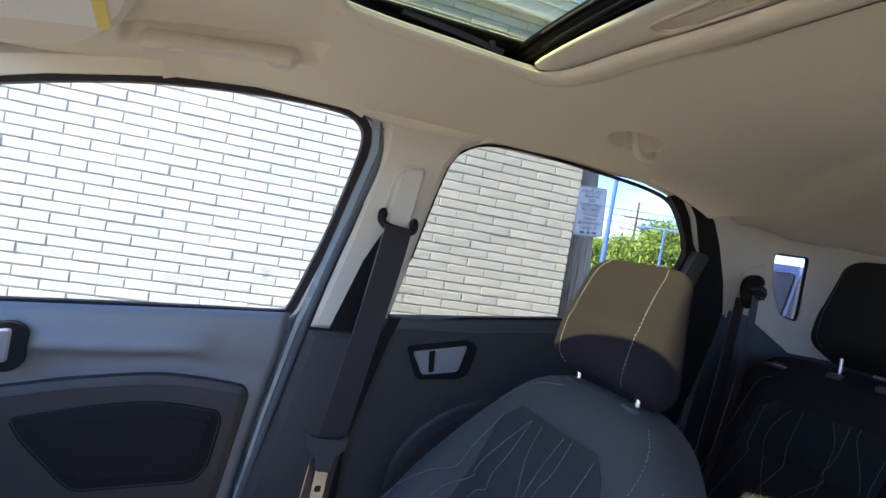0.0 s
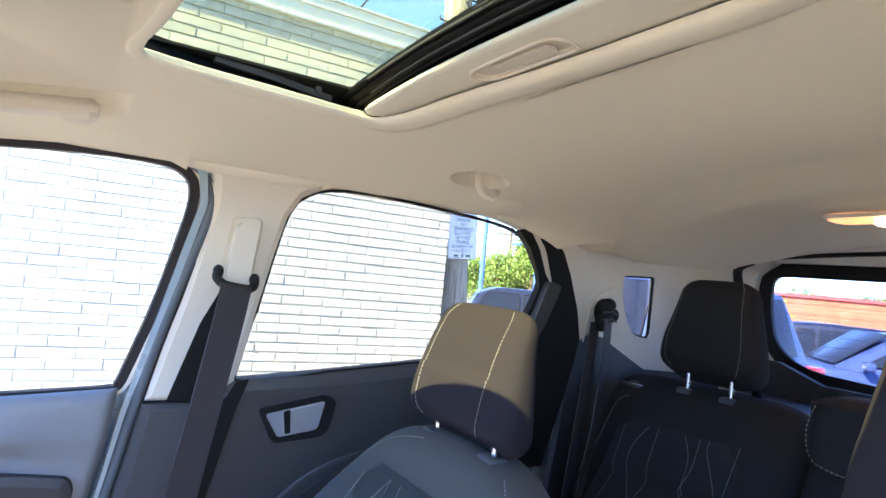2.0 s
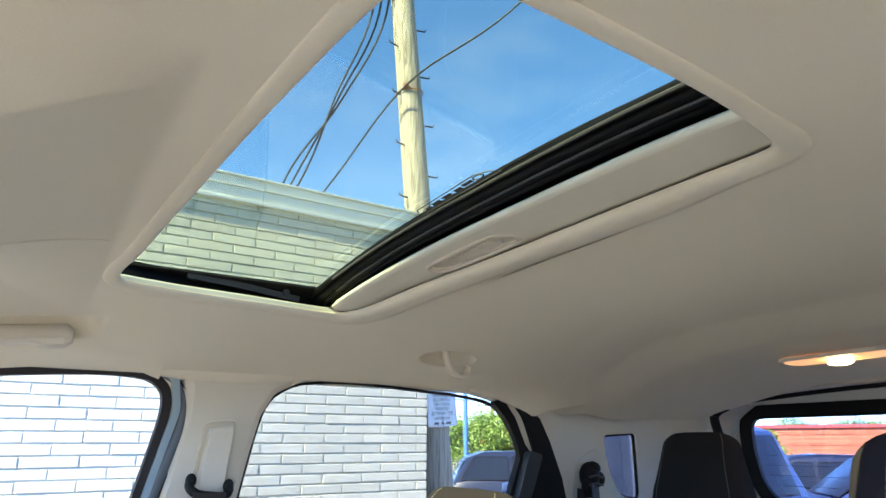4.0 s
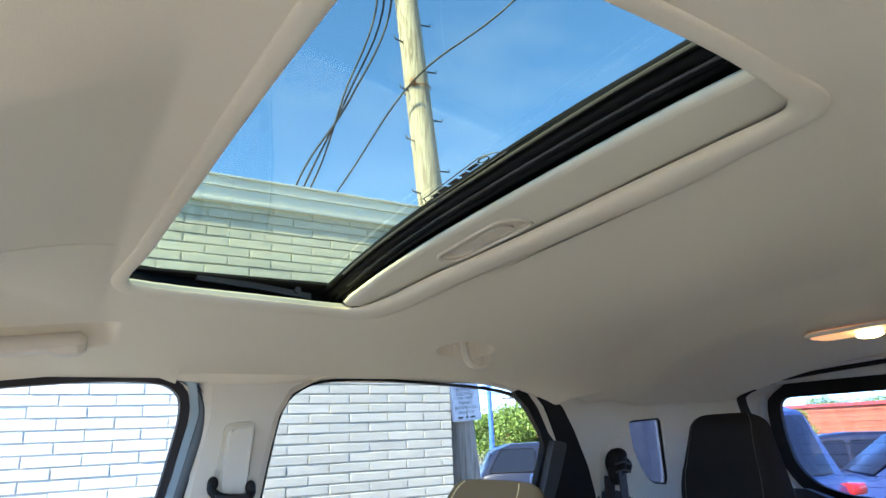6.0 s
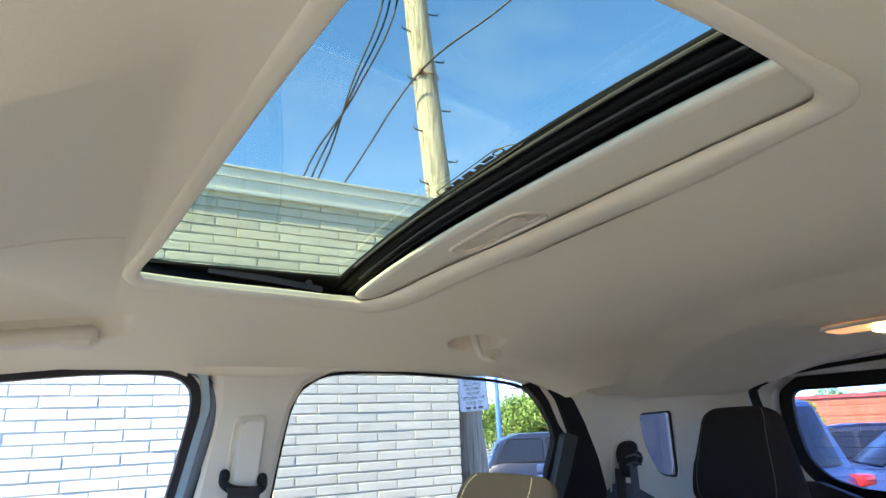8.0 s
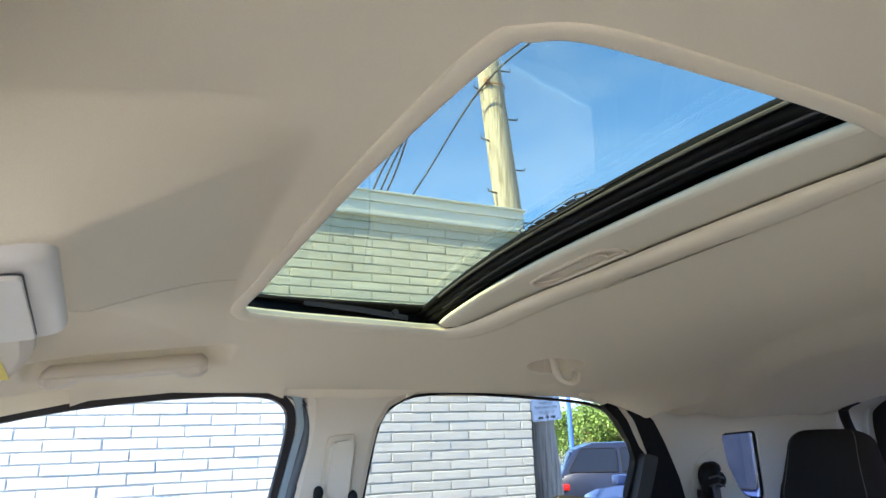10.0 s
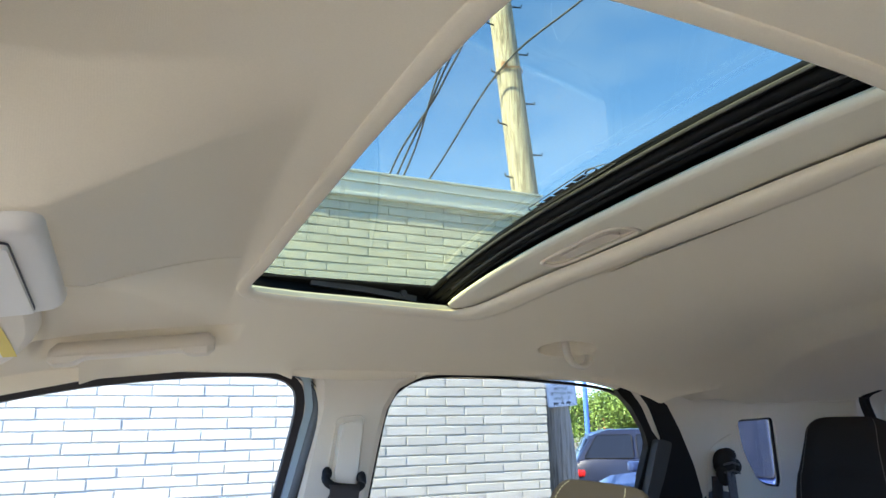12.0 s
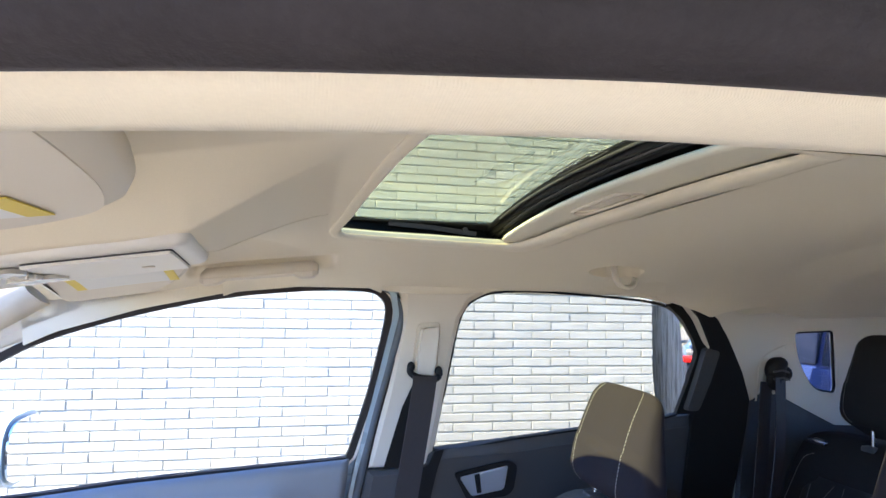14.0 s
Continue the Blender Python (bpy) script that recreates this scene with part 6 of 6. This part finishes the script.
def warning_sign():
    sign = thing("warning_sign", "pale metal trespassing notice fixed to a pole", "sign", at=(2.905, 4.435, 1.73))
    turn = Euler((0, radians(-4), radians(0))).to_matrix().to_4x4()
    loop = rounded([(-0.15, -0.215), (0.15, -0.215), (0.15, 0.215), (-0.15, 0.215)], 0.02, 4)
    m = turn
    part("plate", plate(loop, [], lambda u, v, w: m @ Vector((u, w, v)), 0.003), SIGN_BLUE, sign, "pale grey-blue metal plate")
    border = offset_loop(loop, -0.008)
    part("border", plate(border, [offset_loop(border, -0.003)], lambda u, v, w: m @ Vector((u, -0.001 + w, v)), 0.0008), INK, sign)
    for k, words in enumerate(("FOR SECURITY", "REASONS", "NO", "TRESPASSING", "ALLOWED", "ON THESE", "PREMISES", "BETWEEN THE", "HOURS OF")):
        size = 0.046 if words in ("NO", "TRESPASSING", "ALLOWED") else 0.040
        ob = text_on(sign, words, size, Matrix(), INK)
        wide = {"FOR SECURITY": 0.82, "TRESPASSING": 0.80, "BETWEEN THE": 0.86}.get(words, 0.86)
        ob.matrix_local = m @ Matrix.Translation((0, -0.002, 0.170 - 0.0395 * k)) @ Euler((radians(90), 0, 0)).to_matrix().to_4x4() @ Matrix.Diagonal((wide, 1, 1, 1))
    for x, wide in ((-0.065, 0.05), (0.0, 0.03), (0.062, 0.05)):
        part("print_bar", plate([(x - wide / 2, -0.196), (x + wide / 2, -0.196), (x + wide / 2, -0.178), (x - wide / 2, -0.178)], [], lambda u, v, w: m @ Vector((u, -0.001 + w, v)), 0.0008), INK, sign)
    for z in (0.198, -0.168):
        part("screw", tube([m @ Vector((0, -0.004, z)), m @ Vector((0, 0.006, z))], 0.007, 8), RUST, sign)


warning_sign()


def cable(points, radius, label, sag=0.0):
    wire = thing("power_cable", label, "cable")
    part("wire", tube(smooth_path(points, 8), radius, 6), CABLE, wire)


for dx, dz in ((0.0, 0.0), (0.085, 0.05), (-0.075, 0.02)):
    cable([(2.05 + dx, 4.50, 7.4 + dz), (2.29 + dx, 4.62, 5.75 + dz * 0.5), (2.12 + dx * 0.5, 5.2, 4.85), (1.92 - dx, 5.75, 4.15), (1.7, 6.4, 3.3)], 0.0115, "black service cable running down behind the roof edge")
cable([(4.6, 2.9, 7.2), (3.32, 3.80, 5.52), (2.50, 4.40, 4.74), (2.20, 5.38, 4.03), (1.9, 6.4, 3.3)], 0.010, "thin black guy cable crossing the pole")
for k, (az, d, z) in enumerate(((0.9, 60, 5.2), (0.9, 60, 5.8), (0.9, 62, 6.5), (0.45, 55, 4.2), (0.45, 55, 4.9), (0.45, 56, 5.6))):
    c, s = math.cos(az), math.sin(az)
    cable([(d * c + 40 * s, d * s - 40 * c, z + 1.4), (d * c, d * s, z), (d * c - 40 * s, d * s + 40 * c, z + 1.6)], 0.03, "distant overhead power line")


def lamp_post(at, height, label, head):
    post = thing("lamp_post", label, "lamp post", at=at)
    part("mast", tube([(0, 0, -0.3), (0, 0, height)], [0.075, 0.06], 10), BLUE_STEEL, post)
    if head:
        part("arm", tube([(-0.9, 0.9, height), (0.9, -0.9, height)], 0.05, 8), BLUE_STEEL, post)
        for s in (-1, 1):
            part("lamp_head", boxed((s * 0.8, -s * 0.8, height - 0.06), (0.45, 0.45, 0.16), 0.03, Euler((0, 0, radians(-45))).to_matrix()), BLUE_STEEL, post)


def polar(az, d):
    x, y = -0.25 + d * math.cos(radians(az)), -0.40 + d * math.sin(radians(az))
    return (x, y, ground_z(x, y))


lamp_post(polar(54.95, 19), 6.2, "tall blue painted steel lamp post", True)
lamp_post(polar(50.3, 34), 4.2, "blue lamp post with two heads", True)
far_pole = thing("utility_pole", "distant wooden power pole with crossarms", "utility pole", at=polar(52.7, 62))
part("trunk", tube([(0, 0, -0.4), (0, 0, 8.6)], [0.16, 0.11], 8), BARK, far_pole)
for z, half in ((6.0, 1.3), (7.1, 1.1)):
    part("crossarm", tube([(-half * 0.79, half * 0.6, z), (half * 0.79, -half * 0.6, z)], 0.07, 6), BARK, far_pole)
    for s in (-1, -0.45, 0.45, 1):
        part("insulator", tube([(s * half * 0.79, -s * half * 0.6, z), (s * half * 0.79, -s * half * 0.6, z + 0.22)], 0.05, 6), CABLE, far_pole)


# ---- parked cars ----
def parked_car(at, heading, paint, length, height, label, wagon=True, waist=1.0):
    """A car along +x in its own frame, nose forwards."""
    car = thing("parked_car", label, "car", at=at, group="parked cars")
    car.rotation_euler = (0, 0, math.atan2(heading[1], heading[0]))
    h, w, L = height, 0.90, length / 2
    # stations along the length: x, sill z, waist z, half width at the waist
    body = []
    up = waist - 1.0
    for x, zw, ww in ((-L, 0.78 + up, 0.72), (-L + 0.06, 0.95 + up, 0.82), (-L + 0.35, 1.02 + up, w), (-0.6, waist, w), (0.5, waist - 0.02, w), (L - 1.15, waist - 0.04, w), (L - 0.55, 0.88 + up, w - 0.03), (L - 0.18, 0.78 + up, w - 0.10), (L, 0.60 + up, w - 0.25)):
        zs = 0.30 if abs(x) < L - 0.1 else 0.38
        ring = [(x, -ww + 0.05, zs), (x, -ww, zs + 0.12), (x, -ww, zw - 0.15), (x, -ww + 0.06, zw), (x, 0, zw + 0.03), (x, ww - 0.06, zw), (x, ww, zw - 0.15), (x, ww, zs + 0.12), (x, ww - 0.05, zs)]
        body.append(ring)
    part("body", rings(bmesh.new(), body), paint, car, angle=35)
    rear = -L + (0.12 if wagon else 0.55)
    cabin = []
    profile = [(rear, waist, 0.78), (rear + 0.25, h - 0.12, 0.66), (rear + 0.55, h - 0.02, 0.62), (-0.1, h, 0.62), (0.35, h - 0.04, 0.62), (L - 1.05, waist - 0.02, 0.78)]
    for x, z, half in profile:
        cabin.append([(x, -0.80, waist - 0.05), (x, -half, z - 0.05), (x, -half + 0.07, z), (x, half - 0.07, z), (x, half, z - 0.05), (x, 0.80, waist - 0.05)])
    part("cabin", rings(bmesh.new(), cabin), paint, car, angle=35)
    for s in (-1, 1):
        for x0, x1, lo in ((rear + 0.12, -1.20, 0.24), (-1.13, -0.20, 0), (-0.12, L - 1.35, 0)) if wagon else ((rear + 0.42, -0.95, 0.05), (-0.88, -0.02, 0), (0.05, L - 1.35, 0)):
            if x1 - x0 < 0.15:
                continue
            zt = h - (0.10 if wagon else 0.13)
            def at_side(u, v, q, s=s):
                t = (v - waist + 0.05) / (h - waist)
                return Vector((u, s * (0.81 - 0.17 * t + 0.006 - q), v))
            top1 = x1 - (0.55 if x1 > 0.3 else 0.0)
            win = rounded([(x0, waist + 0.03), (x1, waist + 0.03), (top1, zt), (x0 + lo, zt)], 0.04, 3)
            pane = part("side_window", plate(win, [], at_side, 0.02), CAR_GLASS, car, "dark window glass")
            edge = [at_side(p.x, p.y, -0.003) for p in win]
            part("window_trim", tube(edge + edge[:1], 0.006, 5), RUBBER, pane)
        lampx = -L + 0.02
        part("tail_lamp", boxed((lampx + 0.10, s * 0.76, 0.92), (0.26, 0.24, 0.11), 0.03), TAIL_RED, car, "red tail lamp")
        part("head_lamp", boxed((L - 0.22, s * 0.62, 0.70), (0.22, 0.30, 0.12), 0.04), STEEL, car, "clear head lamp")
        part("door_mirror", boxed((L - 1.35, s * 0.98, 1.04), (0.12, 0.18, 0.12), 0.03), paint, car)
        for x in (-0.55, 0.42):
            part("door_handle", boxed((x - 0.2, s * 0.905, 0.88), (0.17, 0.03, 0.025), 0.008), CHROME, car)
        for x in (-L + 0.85, L - 0.85):
            wheel = part("wheel", tube([(x, s * 0.70, 0.33), (x, s * 0.91, 0.33)], 0.33, 24), RUBBER, car, "black tyre")
            part("rim", tube([(x, s * 0.90, 0.33), (x, s * 0.925, 0.33)], 0.21, 20), STEEL, wheel, "alloy rim")
    part("rear_window", boxed((rear + 0.105, 0, (h + 0.90) / 2), (0.03, 1.14, (h - 1.16) * 0.95), 0.01, Euler((0, math.atan2(0.25, h - 1.12), 0)).to_matrix()), CAR_GLASS, car, "dark rear glass")
    part("windscreen", boxed((L - 1.34 - 0.02, 0, (h + 0.98) / 2 - 0.0), (0.03, 1.24, 0.80), 0.01, Euler((0, radians(-54), 0)).to_matrix()), CAR_GLASS, car, "windscreen")
    part("number_plate", boxed((-L - 0.012, 0, 0.72), (0.02, 0.32, 0.16), 0.004), LABEL_WHITE, car)
    return car


parked_car((8.40, 8.68, ground_z(8.40, 8.68)), (0.857, -0.515), CAR_DARK, 4.5, 1.62, "dark blue parked sport utility car with chrome window trim", True, 1.12)
parked_car((5.95, 5.35, ground_z(5.95, 5.35)), (0.05, 1.0), CAR_BLUE, 4.2, 1.80, "blue parked hatchback with red tail lamp")
parked_car(polar(28.6, 14.2), (-0.62, 0.78), CAR_DARK, 4.5, 1.58, "dark parked car with chrome window trim", False)
parked_car(polar(22.6, 11.5), (-0.70, 0.71), CAR_BLUE, 4.3, 1.50, "blue parked car with red tail lamps", False)
parked_car(polar(20.5, 24), (-0.6, 0.8), CAR_DARK, 4.4, 1.5, "dark car parked further back", False)


# ---- far buildings and trees ----
def far_building():
    b = thing("brick_building", "low red brick building across the lot", "building", at=polar(25, 42))
    turn = Euler((0, 0, radians(25))).to_matrix().to_4x4()
    def box_at(middle, size, bevel=0.0):
        bm = boxed(middle, size, bevel)
        bmesh.ops.transform(bm, matrix=turn, verts=bm.verts)
        return bm
    part("wall", box_at((2.5, 0, 1.45), (5, 46, 3.3)), RED_BRICK, b, smooth=False)
    courses = bmesh.new()
    for k in range(30):
        z = 0.2 + 0.1 * k
        box(courses, (-0.012, 0, z), (0.03, 46, 0.070))
    bmesh.ops.transform(courses, matrix=turn, verts=courses.verts)
    part("brick_courses", courses, RED_BRICK, b, smooth=False)
    part("coping", box_at((2.5, 0, 3.16), (5.3, 46.3, 0.16)), RED_TRIM, b, "dark red metal coping")
    part("white_annex", box_at((2.0, -6.0, 3.7), (4, 7, 1.3)), WHITE_PAINT, b, "white rooftop block")


RED_TRIM = material("red_trim", (0.45, 0.05, 0.05), 0.5, grain=0.05, stain=0.1, bump=0.1)
far_building()


def tree(at, height, spread, seed, label, dense=6000):
    t = thing("tree", label, "tree", at=at, group="trees")
    rnd = random.Random(seed)
    trunk = bmesh.new()
    tube([(0, 0, -0.3), (0.1, 0.05, height * 0.25), (0.05, 0.1, height * 0.55)], [height * 0.035, height * 0.026, height * 0.012], 8, trunk)
    blobs = []
    for k in range(13):
        a = rnd.uniform(0, 2 * math.pi)
        r = spread * rnd.uniform(0.15, 0.75)
        z = height * rnd.uniform(0.35, 0.86)
        blobs.append((Vector((r * math.cos(a), r * math.sin(a), z)), spread * rnd.uniform(0.28, 0.48)))
        tube([(0.06, 0.06, height * rnd.uniform(0.2, 0.45)), (r * 0.5 * math.cos(a), r * 0.5 * math.sin(a), z * 0.75), (r * math.cos(a), r * math.sin(a), z)], [height * 0.012, height * 0.008, height * 0.003], 5, trunk)
    part("trunk", trunk, BARK, t)
    pts, faces = [], []
    for k in range(dense):
        c, r = blobs[rnd.randrange(len(blobs))]
        d = Vector((rnd.gauss(0, 1), rnd.gauss(0, 1), rnd.gauss(0, 0.8))).normalized() * r * rnd.uniform(0.55, 1.05)
        p = c + d
        s = height * rnd.uniform(0.012, 0.026)
        u = Vector((rnd.gauss(0, 1), rnd.gauss(0, 1), rnd.gauss(0, 1))).normalized()
        v = u.cross(Vector((rnd.gauss(0, 1), rnd.gauss(0, 1), rnd.gauss(0, 1)))).normalized()
        n = len(pts)
        pts += [p - u * s, p + v * s * 0.55, p + u * s, p - v * s * 0.55]
        faces.append((n, n + 1, n + 2, n + 3))
    me = bpy.data.meshes.new("crown")
    me.from_pydata([tuple(p) for p in pts], [], faces)
    me.materials.append(LEAF)
    crown = new("crown", me)
    crown.parent = t


for k, (az, d, h, s) in enumerate(((57.5, 44, 5.0, 3.4), (54.6, 42, 5.2, 3.2), (52.8, 46, 6.2, 3.4), (50.6, 40, 6.4, 3.4), (48.6, 44, 7.2, 3.8), (60, 46, 5.6, 3.6),
                                     (29.8, 52, 5.0, 3.2), (27.0, 60, 5.2, 3.4), (25.2, 58, 5.6, 3.4), (31.5, 30, 3.4, 1.8), (22, 60, 5.2, 3.5))):
    tree(polar(az, d), h * 0.80, s * 0.75, k, "leafy green tree at the edge of the lot")
